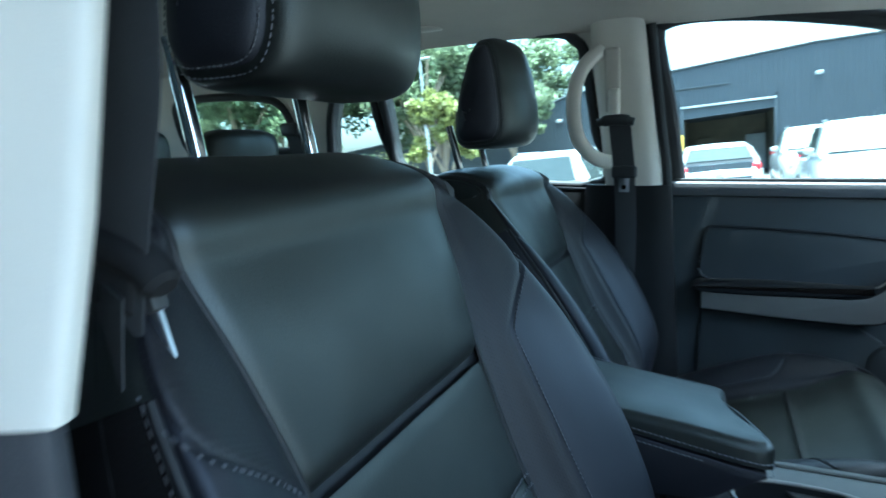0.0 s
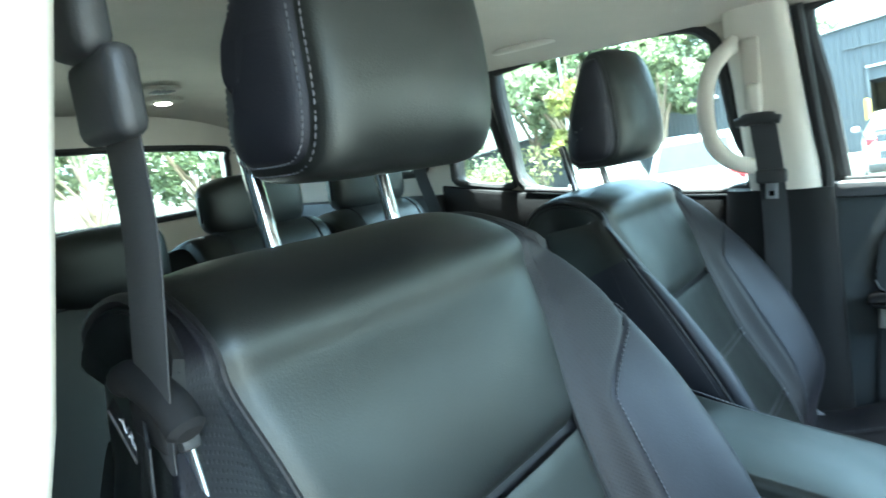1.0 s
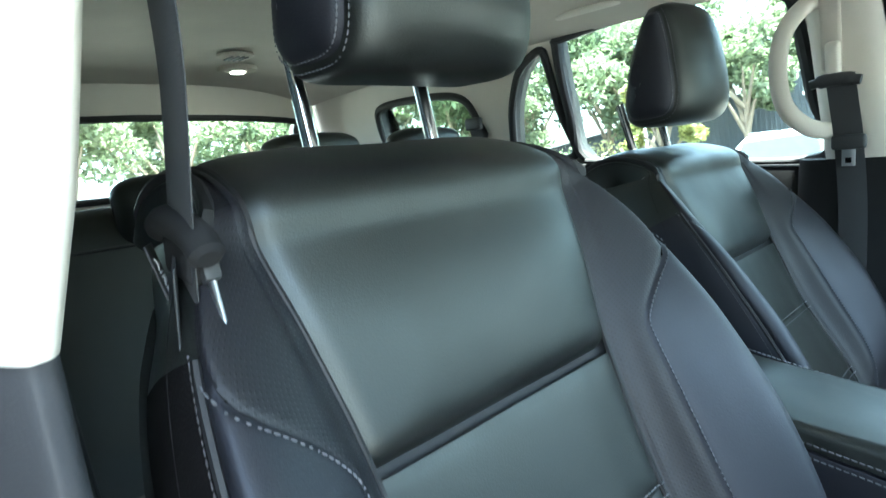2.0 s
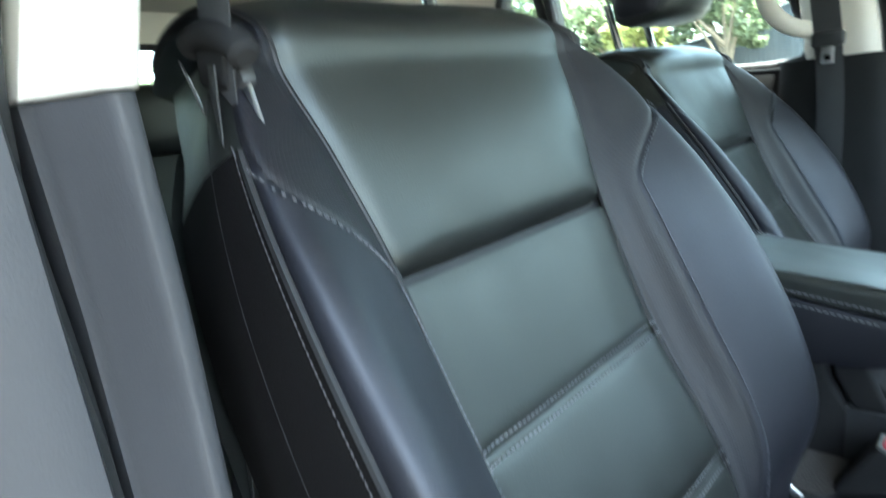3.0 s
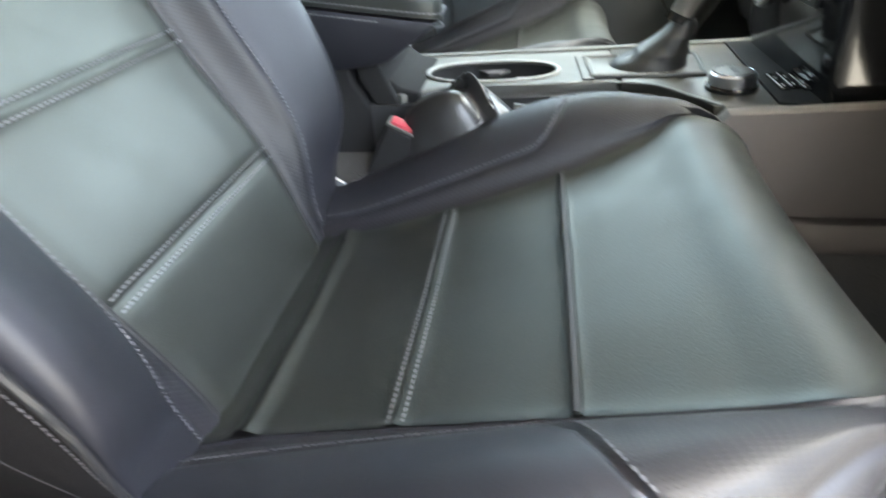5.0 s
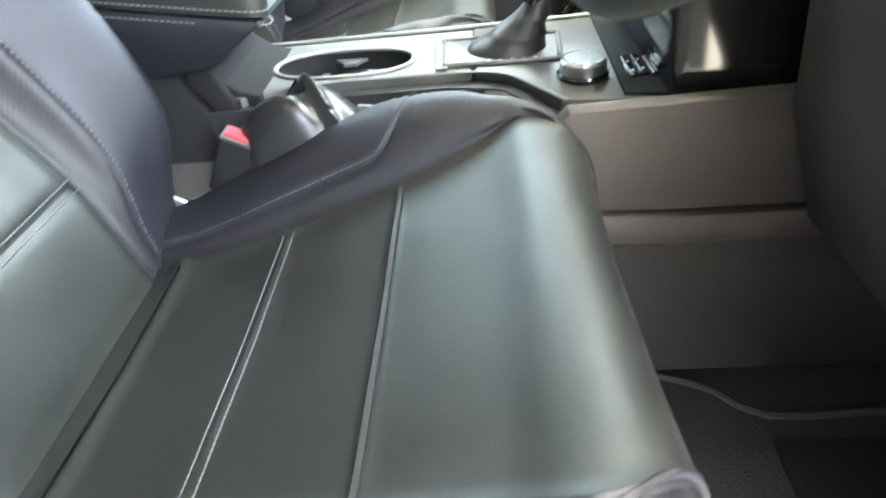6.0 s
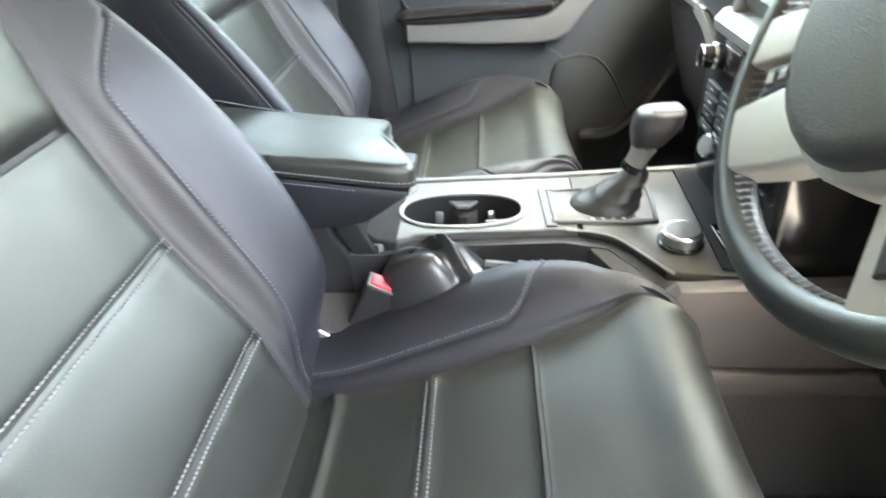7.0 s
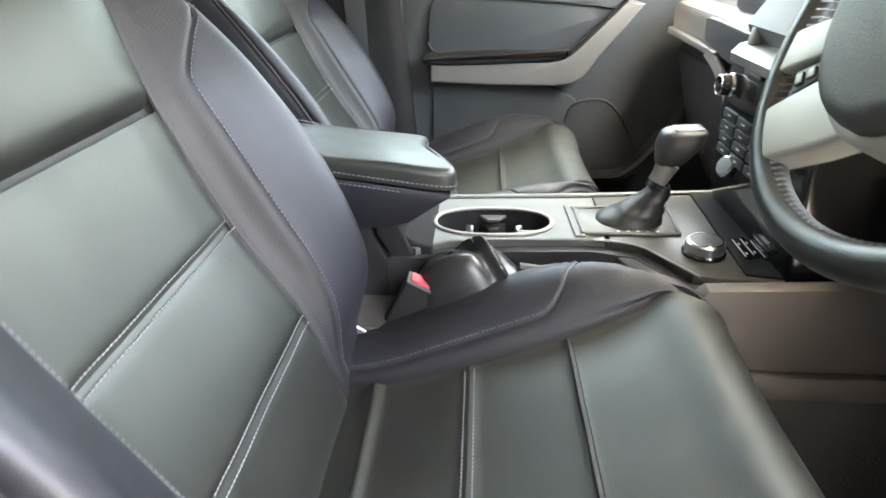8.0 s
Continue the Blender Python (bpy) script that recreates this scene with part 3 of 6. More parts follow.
def body_side(s, name):
    """One side of the cabin behind the front door: rear door, its windows, cargo side."""
    root = thing(name, (0, 0, 0), "rear door and cargo side with beige upper trim and dark lower panel", "car side", kind="structure")
    y0, lean = s * 0.775, s * 0.30
    t = s * 0.05
    # beige upper band with the openings
    side_sheet([(0.078, 1.305), (0.045, 1.715), (-1.70, 1.70), (-1.80, 1.33), (-0.80, 1.335)], [rounded(REAR_WIN, 3), rounded(TRI_WIN, 3), rounded(CARGO_WIN, 3)],
               y0, lean, t, BEIGE, "upper_trim", root, "beige window surround")
    for w, sz in ((REAR_WIN, 0.013), (TRI_WIN, 0.012), (CARGO_WIN, 0.013)):
        window_frame(w, y0 - s * 0.002, lean, RUBBER, root, sz)
        # black lining of the opening's depth
        ring = rounded(w, 3)
        cx, cz = sum(p[0] for p in ring) / len(ring), sum(p[1] for p in ring) / len(ring)
        ring = [(cx + (x - cx) * (1 - 0.004 / abs(Vector((x - cx, z - cz)).length)), cz + (z - cz) * (1 - 0.004 / abs(Vector((x - cx, z - cz)).length))) for x, z in ring]
        bm = bmesh.new()
        rows = [[bm.verts.new((x, y0 + d - lean * (z - 1.33), z)) for x, z in ring] for d in (0.0, s * 0.052)]
        for k in range(len(ring)):
            j = (k + 1) % len(ring)
            bm.faces.new((rows[0][k], rows[0][j], rows[1][j], rows[1][k]))
        part("reveal_lining", bm, RUBBER, root, "black lining of the window opening")
    for w, m in ((REAR_WIN, GLASS), (TRI_WIN, GLASS), (CARGO_WIN, TINT)):
        pane = side_sheet(rounded(w, 3), [], y0 + s * 0.025, lean, s * 0.004, m, "pane", root)
        pane.visible_shadow = False
    # lower panel
    low = prism([(0.045, 0.62), (0.045, 1.306), (-0.25, 1.318), (-0.50, 1.338), (-0.80, 1.372), (-0.80, 0.62)], s * 0.09, "y", s * 0.745, 0.012)
    part("rear_door_panel", low, PAD, root, "dark rear door panel")
    part("door_sill_strip", tube([Vector(p) for p in ((0.03, s * 0.75, 1.314), (-0.25, s * 0.75, 1.324), (-0.50, s * 0.75, 1.345))], 0.006, 8), RUBBER, root, "black seal along the window sill")
    part("cargo_panel", prism([(-0.80, 0.62), (-0.80, 1.345), (-1.80, 1.345), (-1.80, 0.62)], s * 0.09, "y", s * 0.70, 0.012), PLASTIC, root)
    return root


side_left = body_side(1, "wall_left")
side_right = body_side(-1, "wall_right")


def b_pillar(s):
    front = 0.205 if s > 0 else 0.165
    root = thing("b_pillar", (0.1, s * 0.70, FLOOR_Z), "centre pillar with beige upper trim and charcoal lower trim", "pillar", "centre pillars", "structure")
    o = Vector((0.1, s * 0.70, FLOOR_Z))

    def up(u, v):
        z = 1.318 + 0.39 * v
        x = (front - 0.045 * v) * u + (0.078 - 0.03 * v) * (1 - u)
        bulge = 0.022 * (1 - (2 * u - 1) ** 4) * (1 - 0.4 * v)
        y = s * (0.715 - 0.085 * v - bulge)
        return np.array((x, y, z)) - np.array(o)

    def low(u, v):
        z = FLOOR_Z + (1.318 - FLOOR_Z) * v
        x = (front + 0.02 + 0.05 * (1 - v)) * u + (0.03 - 0.03 * (1 - v)) * (1 - u)
        bulge = 0.026 * (1 - (2 * u - 1) ** 6)
        return np.array((x, s * (0.716 - bulge), z)) - np.array(o)
    for nm, f, m, lb in (("upper_trim", up, BEIGE, "smooth beige trim"), ("lower_trim", low, PAD, "charcoal plastic trim")):
        bm = patch(f, 0, 1, 0, 1, 16, 14)
        r = bmesh.ops.extrude_face_region(bm, geom=bm.faces[:])
        for v in r["geom"]:
            if isinstance(v, bmesh.types.BMVert):
                v.co.y += s * 0.06
        part(nm, bm, m, root, lb)
    seal = [Vector((front + 0.012 - 0.045 * k, s * (0.728 - 0.085 * k), 1.318 + 0.39 * k)) - o for k in (0, 0.3, 0.6, 0.9)]
    seal = [Vector((front + 0.055, s * 0.728, FLOOR_Z)) - o, Vector((front + 0.03, s * 0.728, 1.0)) - o] + seal
    part("door_seal", tube(smooth_line(seal, 5), 0.011, 8), RUBBER, root, "black rubber door seal")
    return root


pillar_left = b_pillar(1)


def open_pillar():
    """The centre pillar beside the open driver's door: trim with a rounded front corner, seal and painted jamb."""
    at = Vector((0.05, -0.68, FLOOR_Z))
    root = thing("b_pillar", at, "centre pillar with beige upper trim and charcoal lower trim by the open door", "pillar", "centre pillars", "structure")

    def loft(levels, shape, mat, name, label=""):
        bm = bmesh.new()
        rings = []
        for z, xf, yi in levels:
            rings.append([bm.verts.new(Vector((xf + a, yi + b, z)) - at) for a, b in shape])
        for r0, r1 in zip(rings, rings[1:]):
            for k in range(len(r0)):
                bm.faces.new((r0[k], r0[(k + 1) % len(r0)], r1[(k + 1) % len(r0)], r1[k]))
        bm.faces.new(rings[0])
        bm.faces.new(rings[-1][::-1])
        return part(name, bm, mat, root, label, 50)
    trim = rounded([(0.0, -0.004), (-0.006, 0.003), (-0.03, 0.006), (-0.12, 0.006), (-0.135, -0.002), (-0.135, -0.030), (-0.10, -0.034), (-0.045, -0.032), (-0.036, -0.026), (-0.004, -0.010)], 3)
    loft([(1.715, 0.156, -0.572), (1.60, 0.156, -0.590), (1.45, 0.157, -0.619), (1.40, 0.158, -0.629), (1.343, 0.160, -0.6445)], trim, BEIGE, "upper_trim", "smooth beige trim")
    loft([(1.342, 0.154, -0.644), (1.25, 0.150, -0.641), (1.10, 0.144, -0.640), (0.90, 0.150, -0.635), (0.60, 0.180, -0.625)], trim, PILLAR_GREY, "lower_trim", "charcoal plastic trim")
    seal = [Vector(p) - at for p in ((0.118, -0.612, 1.715), (0.122, -0.655, 1.50), (0.128, -0.692, 1.343), (0.122, -0.690, 1.20), (0.120, -0.686, 0.90), (0.150, -0.676, 0.62))]
    part("door_seal", tube(smooth_line(seal, 6), 0.012, 10), RUBBER, root, "black rubber door seal")
    jamb = rounded([(-0.004, -0.040), (-0.022, -0.10), (-0.045, -0.16), (-0.10, -0.17), (-0.135, -0.16), (-0.135, -0.04), (-0.09, -0.036)], 3)
    loft([(1.72, 0.158, -0.574), (1.45, 0.156, -0.622), (1.352, 0.152, -0.648)], jamb, JAMB, "door_jamb", "pale painted door jamb")
    loft([(1.351, 0.152, -0.648), (1.10, 0.142, -0.645), (0.60, 0.176, -0.63)], jamb, PILLAR_GREY, "lower_jamb", "grey lower jamb trim")
    return root


pillar_right = open_pillar()

# ---- passenger door ----
door = thing("door_1", (0.6, 0.80, FLOOR_Z), "closed passenger door with charcoal panel and silver armrest strip", "car door", kind="structure")
dof = Vector((0.6, 0.80, FLOOR_Z))


def dpart(name, bm, mat, label="", parent=None):
    ob = part(name, bm, mat, parent or door, label)
    if parent is None:
        ob.location = -dof
    return ob


dpart("door_panel", prism([(0.225, 0.62), (0.225, 1.312), (0.24, 1.322), (1.05, 1.315), (1.10, 1.25), (1.10, 0.62)], 0.09, "y", 0.755, 0.010), DOOR_GREY, "charcoal door panel")
dpart("sill_cap", prism([(0.225, 1.290), (0.225, 1.324), (1.05, 1.318), (1.05, 1.285)], 0.05, "y", 0.738, 0.012), PLASTIC_GREY)
inset = rounded([(0.300, 1.105), (0.298, 1.165), (0.306, 1.212), (0.34, 1.222), (0.55, 1.213), (0.72, 1.196), (0.755, 1.185), (0.715, 1.14), (0.66, 1.092), (0.60, 1.086), (0.40, 1.086)], 3)
dpart("upper_inset", prism(inset, 0.02, "y", 0.742, 0.006, 3), DOOR_PAD, "padded charcoal inset")
line = [Vector((x, 0.741, z)) for x, z in inset]
dpart("inset_groove", tube(line, 0.0035, 6, True), WELT)
arm = rounded([(0.296, 1.076), (0.294, 1.096), (0.42, 1.103), (0.54, 1.103), (0.610, 1.102), (0.634, 1.104), (0.618, 1.092), (0.58, 1.082), (0.42, 1.074)], 3)
dpart("armrest_pad", prism(arm, 0.077, "y", 0.692, 0.009, 4), PAD)
strip = [(0.300, 1.034), (0.300, 1.079), (0.585, 1.080), (0.620, 1.087), (0.648, 1.107), (0.757, 1.213), (0.794, 1.206), (0.702, 1.090), (0.672, 1.047), (0.645, 1.029), (0.60, 1.023), (0.45, 1.026)]
dpart("armrest_strip", prism(strip, 0.055, "y", 0.700, 0.005, 3), SILVER, "satin silver armrest strip")
dpart("strip_lining", tube(smooth_line([(0.300, 0.706, 1.080), (0.45, 0.706, 1.081), (0.585, 0.706, 1.082), (0.621, 0.706, 1.089), (0.648, 0.706, 1.108), (0.702, 0.708, 1.160), (0.755, 0.712, 1.214)], 4), 0.0065, 8), PAD)
dpart("lower_inset", prism([(0.295, 0.66), (0.300, 1.028), (0.60, 1.018), (0.66, 0.98), (0.70, 0.90), (0.72, 0.66)], 0.02, "y", 0.742, 0.008), DOOR_PAD)
spk = rounded([(0.645, 0.84), (0.640, 0.93), (0.665, 0.972), (0.74, 0.975), (0.80, 0.90), (0.835, 0.80), (0.80, 0.72), (0.68, 0.73)], 4)
dpart("speaker_grille", prism(spk, 0.02, "y", 0.738, 0.006), DOOR_PAD, "charcoal oval speaker cover")
dpart("speaker_rim", tube([Vector((x, 0.739, z)) for x, z in spk], 0.0032, 8, True), PLASTIC)
pocket = smooth_line([(0.72, 0.735, 0.78), (0.80, 0.715, 0.80), (0.88, 0.715, 0.90), (0.98, 0.74, 1.06)], 6)
dpart("pocket_ridge", tube(pocket, 0.022, 10, flat=0.7), PLASTIC)
fr = [(0.236, 1.322), (0.212, 1.50), (0.186, 1.640), (0.206, 1.676), (0.30, 1.682), (0.48, 1.661), (0.66, 1.616), (0.86, 1.506), (1.06, 1.345)]
fl = smooth_line([(x, 0.782 - 0.30 * (z - 1.33), z) for x, z in fr], 5)
dpart("window_frame", tube(fl, 0.019, 10), RUBBER, "black window frame")
pane = side_sheet(rounded(FRONT_WIN, 3), [], 0.785, 0.30, 0.004, GLASS, "pane", door)
pane.location = -dof
pane.visible_shadow = False
dpart("window_channel", box(0.82, 0.012, 0.014, (0.64, 0.765, 1.324), 0.004), RUBBER)

# ---- rails, front pillars, windscreen surround, tailgate ----
for s in (1, -1):
    rail = smooth_line([(x, s * y, z) for x, y, z in ((-1.70, 0.645, 1.700), (-0.9, 0.655, 1.722), (-0.1, 0.660, 1.726), (0.35, 0.662, 1.722), (0.60, 0.668, 1.690), (0.86, 0.69, 1.565), (1.10, 0.73, 1.40), (1.28, 0.76, 1.25))], 6)
    ob = part("roof_rail", tube(rail, 0.036, 12, flat=0.8), BEIGE)
    tagged(ob, "beige trim rail along the roof edge and front pillar", "roof trim", kind="structure")
    sill = part("door_sill", prism([(0.20, 0.50), (0.20, 0.655), (1.15, 0.655), (1.15, 0.50)], s * 0.16, "y", s * 0.66, 0.02, 3), PLASTIC)
    tagged(sill, "black plastic scuff plate over the door sill", "door sill", kind="structure")
    kick = part("kick_panel", prism([(1.02, 0.60), (1.02, 1.10), (1.28, 1.10), (1.28, 0.60)], s * 0.05, "y", s * 0.71, 0.02), PLASTIC)
    tagged(kick, "dark footwell side panel", "trim", kind="structure")
fire = part("firewall", box(0.05, 1.52, 0.68, (1.27, 0, 0.90), 0.01), CARPET)
tagged(fire, "dark carpeted bulkhead of the footwell", "bulkhead", kind="structure")
head = part("windscreen_header", tube([Vector(p) for p in smooth_line([(0.90, -0.64, 1.655), (0.94, 0, 1.678), (0.90, 0.64, 1.655)], 10)], 0.04, 10, flat=0.6), BEIGE)
tagged(head, "beige header trim over the windscreen", "trim", kind="structure")

gate = thing("tailgate", (-1.78, 0, FLOOR_Z), "closed tailgate with rear window and grey lower panel", "tailgate", kind="structure")
go = Vector((-1.78, 0, FLOOR_Z))
gw = rounded([(-0.56, 1.365), (-0.61, 1.41), (-0.60, 1.55), (-0.55, 1.592), (0, 1.612), (0.55, 1.592), (0.60, 1.55), (0.61, 1.41), (0.56, 1.365), (0, 1.352)], 4)
bm = bmesh.new()
edges = []
for loop in ([(-0.72, 0.62), (-0.72, 1.40), (-0.66, 1.72), (0.66, 1.72), (0.72, 1.40), (0.72, 0.62)], gw):
    vs = [bm.verts.new((-1.80 + 0.30 * max(z - 1.33, 0), y, z)) for y, z in loop]
    edges += [bm.edges.new((vs[i], vs[(i + 1) % len(vs)])) for i in range(len(vs))]
bmesh.ops.triangle_fill(bm, use_beauty=True, edges=edges)
r = bmesh.ops.extrude_face_region(bm, geom=bm.faces[:])
for v in r["geom"]:
    if isinstance(v, bmesh.types.BMVert):
        v.co.x -= 0.05
ob = part("tailgate_panel", bm, BEIGE, gate)
ob.location = -go
bm = bmesh.new()
bm.faces.new([bm.verts.new((-1.825 + 0.30 * max(z - 1.33, 0), y, z)) for y, z in gw])
ob = part("rear_pane", bm, TINT, gate)
ob.location = -go
ob.visible_shadow = False
ob = part("rear_seal", tube([Vector((-1.80 + 0.30 * max(z - 1.33, 0), y, z)) for y, z in gw], 0.012, 8, True), RUBBER, gate)
ob.location = -go

# ---- rear seats ----


def rear_seat(y, w, label, head=(-0.815, 0.0, 1.412), wide=0.128):
    root = thing("second_row_seat", (-0.55, y, FLOOR_Z), label, "seat", "rear seats")
    hw = w / 2

    def at(u, v):
        tab = [(-0.55, 0.93), (-0.615, 1.05), (-0.67, 1.18), (-0.715, 1.30), (-0.745, 1.345), (-0.79, 1.362), (-0.845, 1.34), (-0.87, 1.24)]
        x, z = spline(tab, v)
        k = 1 - abs(u) ** 6
        return np.array((x - 0.02 + 0.02 * k - 0.03 * (1 - k), u * hw, z - 0.012 * (1 - k))) - np.array((-0.55, 0, FLOOR_Z))
    back = part("backrest", patch(at, -1, 1, 0, 1, 22, 40, tuck=(0.012, 0.012, 0, 0), width=0.01), LEATHER, root)
    for s in (-1, 1):
        part("welt", tube([Vector(at(s * 0.62, v / 30 * 0.75)) for v in range(31)], 0.003, 6), WELT, back)
    part("welt", tube([Vector(at(-0.62 + 1.24 * k / 14, 0.42)) for k in range(15)], 0.003, 6), WELT, back)

    def cu(u, v):
        tab = [(-0.60, 0.90), (-0.45, 0.915), (-0.30, 0.945), (-0.18, 0.955), (-0.13, 0.92), (-0.13, 0.82)]
        x, z = spline(tab, v)
        k = 1 - abs(u) ** 6
        return np.array((x, u * hw, z - 0.02 * (1 - k))) - np.array((-0.55, 0, FLOOR_Z))
    part("seat_cushion", patch(cu, -1, 1, 0, 1, 18, 24, tuck=(0.01, 0.01, 0, 0), width=0.01), LEATHER, root)
    part("seat_frame", box(0.42, w * 0.8, 0.22, (0.18, 0, 0.11), 0.02), PLASTIC, root)

    def hr(u, v):
        s = u * 2 - 1
        k = 0.12 + 0.88 * (1 - abs(s) ** 3.4) ** 0.45 if abs(s) < 1 else 0.12
        a = 2 * math.pi * v
        c, q = math.cos(a), math.sin(a)
        return np.array((head[0] + math.copysign(abs(c) ** 0.6, c) * 0.048 * k, head[1] + s * wide, head[2] + math.copysign(abs(q) ** 0.7, q) * 0.066 * (0.35 + 0.65 * k))) - np.array((-0.55, 0, FLOOR_Z))
    part("headrest", patch(hr, 0, 1, 0, 1, 20, 28), LEATHER, root)
    for s in (-1, 1):
        part("headrest_post", tube([Vector((-0.255, head[1] + s * 0.05, 0.74)), Vector((head[0] + 0.555, head[1] + s * 0.05, head[2] - FLOOR_Z - 0.02))], 0.007, 10), CHROME, root)
    return root


rear_seat(-0.37, 0.46, "black leather outer rear seat behind the driver's seat", (-0.735, 0.095, 1.348), 0.105)
rear_seat(0.085, 0.36, "black leather middle rear seat with low headrest")
rear_seat(0.445, 0.34, "black leather outer rear seat behind the passenger seat")

# ---- centre console ----
console = thing("centre_console", (0.55, 0.03, FLOOR_Z), "charcoal centre console with silver cup holder trim", "console")
co = Vector((0.55, 0.03, FLOOR_Z))


def cpart(name, bm, mat, label="", parent=None):
    ob = part(name, bm, mat, parent or console, label)
    if parent is None:
        ob.location = -co
    return ob


# low tunnel, and the higher front section
cpart("tunnel", prism([(0.10, -0.135), (1.20, -0.150), (1.20, 0.17), (0.10, 0.16)], 0.30, "z", FLOOR_Z, 0.015), CARPET)
cpart("side_panel", prism([(0.620, 0.876), (0.640, 0.930), (0.690, 0.984), (1.20, 1.00), (1.20, 0.868), (0.80, 0.868)], 0.024, "y", -0.172, 0.006), PLASTIC_BROWN, "brown-black side panel")
cpart("side_rail", prism([(0.610, 0.838), (0.618, 0.874), (0.80, 0.866), (1.20, 0.866), (1.20, 0.828), (0.80, 0.828)], 0.026, "y", -0.178, 0.006), PLASTIC_BROWN)
cpart("front_section", prism([(0.655, -0.145), (0.69, -0.160), (1.20, -0.160), (1.20, 0.185), (0.66, 0.165), (0.60, 0.15), (0.60, -0.02)], 0.355, "z", 0.605, 0.006), CARPET)
bodyo = [(0.30, -0.060), (0.345, -0.062), (0.40, -0.042), (0.58, -0.036), (0.635, -0.052), (0.665, -0.10), (0.665, 0.155), (0.30, 0.145)]
oval = [(0.446 + math.copysign(abs(math.cos(a)) ** 0.8, math.cos(a)) * 0.086, 0.033 + math.copysign(abs(math.sin(a)) ** 0.9, math.sin(a)) * 0.046) for a in [2 * math.pi * k / 40 for k in range(40)]]
plan_plate(bodyo, [[(0.446 + (x - 0.446) * 1.01, 0.036 + (y - 0.036) * 1.01) for x, y in oval]], 0.880, 0.9615, PLASTIC, "upper_body", console).location = -co
trim_o = [(0.330, -0.050), (0.340, -0.056), (0.352, -0.044), (0.385, -0.029), (0.45, -0.026), (0.57, -0.020), (0.60, -0.022), (0.606, 0.02), (0.606, 0.128), (0.45, 0.122), (0.33, 0.118)]
plan_plate(trim_o, [oval], 0.962, 0.973, CONSOLE_SILVER, "cup_holder_trim", console, "satin silver surround", 0.003).location = -co
cpart("cup_ring", tube([Vector((x, y, 0.9740)) for x, y in oval], 0.0034, 10, True, flat=0.8), SILVER, "bright ring")
well = bmesh.new()
rings = [[well.verts.new((0.446 + (x - 0.446) * k, 0.036 + (y - 0.036) * k, z)) for x, y in oval] for k, z in ((1.0, 0.973), (0.985, 0.95), (0.96, 0.893), (0.92, 0.886))]
for a, b in zip(rings, rings[1:]):
    for k in range(40):
        well.faces.new((a[k], b[k], b[(k + 1) % 40], a[(k + 1) % 40]))
well.faces.new(rings[-1])
cpart("cup_well", well, WELT, "deep black cup holder")
for s in (-1, 1):
    cpart("cup_divider", prism([(0.424, s * 0.046 + 0.033), (0.440, s * 0.020 + 0.033), (0.452, s * 0.020 + 0.033), (0.468, s * 0.046 + 0.033)], 0.062, "z", 0.888, 0.004), PLASTIC)
cpart("divider_tab", prism([(0.424, 0.0785), (0.438, 0.060), (0.454, 0.060), (0.468, 0.0785)], 0.006, "z", 0.958, 0.002), PLASTIC_GREY, "silver tab between the cups")
for x, rz in ((0.410, -10), (0.487, 14)):
    cpart("cup_grip", box(0.012, 0.006, 0.018, (x, 0.070, 0.940), 0.0025, 2, turn(-20, 0, rz)), STEEL, "bright spring tab")
liner = bmesh.new()
arc = [Vector((0.446 + 0.070 * math.cos(q) , 0.033 + 0.038 * math.sin(q), 0.955 - 0.02 * math.sin(q))) for q in [radians(-62 + 9 * k) for k in range(9)]]
cpart("cup_liner_rim", tube(arc, 0.0035, 8, bm=liner), PLASTIC_GREY)
rise = [(0.296, 1.004), (0.318, 0.996), (0.338, 0.980), (0.362, 0.9735), (0.362, 0.958), (0.296, 0.958)]
cpart("trim_rise", prism(rise, 0.160, "y", -0.050, 0.004, 3), PAD, "grey slope under the armrest")
# gear gate plate and controls
plate = [(0.606, -0.022), (0.640, -0.036), (0.668, -0.075), (0.690, -0.118), (0.80, -0.135), (0.88, -0.12), (0.88, 0.150), (0.70, 0.138), (0.606, 0.128)]
cpart("gear_plate", prism(plate, 0.014, "z", 0.960, 0.003), GATE_METAL, "dark brushed metal panel")
# black sheet paints the display's shadow on the front of the plate
front_panel = [(0.752, -0.118), (0.80, -0.128), (0.872, -0.114), (0.872, 0.142), (0.762, 0.138)]
cpart("switch_panel", prism(front_panel, 0.004, "z", 0.9735, 0.0015), PAD, "switch area darkened for the display's shadow")
edge = smooth_line([(0.585, -0.026, 0.974), (0.615, -0.030, 0.974), (0.645, -0.048, 0.975), (0.672, -0.090, 0.976), (0.694, -0.130, 0.978)], 6)
cpart("silver_edge", tube(edge, 0.0028, 8, flat=0.6), CONSOLE_SILVER, "silver edge strip")
far = [Vector((0.33, 0.124, 0.973)), Vector((0.60, 0.134, 0.974)), Vector((0.88, 0.152, 0.976))]
cpart("far_edge", tube(far, 0.006, 8, flat=0.6), CONSOLE_SILVER)
gate_o = rounded([(0.572, 0.002), (0.580, -0.007), (0.694, -0.008), (0.704, 0.002), (0.710, 0.072), (0.70, 0.082), (0.578, 0.080), (0.570, 0.070)], 3)
cpart("gear_surround", tube([Vector((x, y, 0.976)) for x, y in gate_o], 0.003, 8, True), CONSOLE_SILVER)
cpart("gear_gate", prism(gate_o, 0.004, "z", 0.972, 0.0015), GATE_METAL)
back_o = [(0.560, -0.016), (0.574, -0.016), (0.578, 0.088), (0.556, 0.090)]
cpart("gate_plate", prism(back_o, 0.004, "z", 0.9725, 0.0015), CONSOLE_SILVER, "satin silver plate")
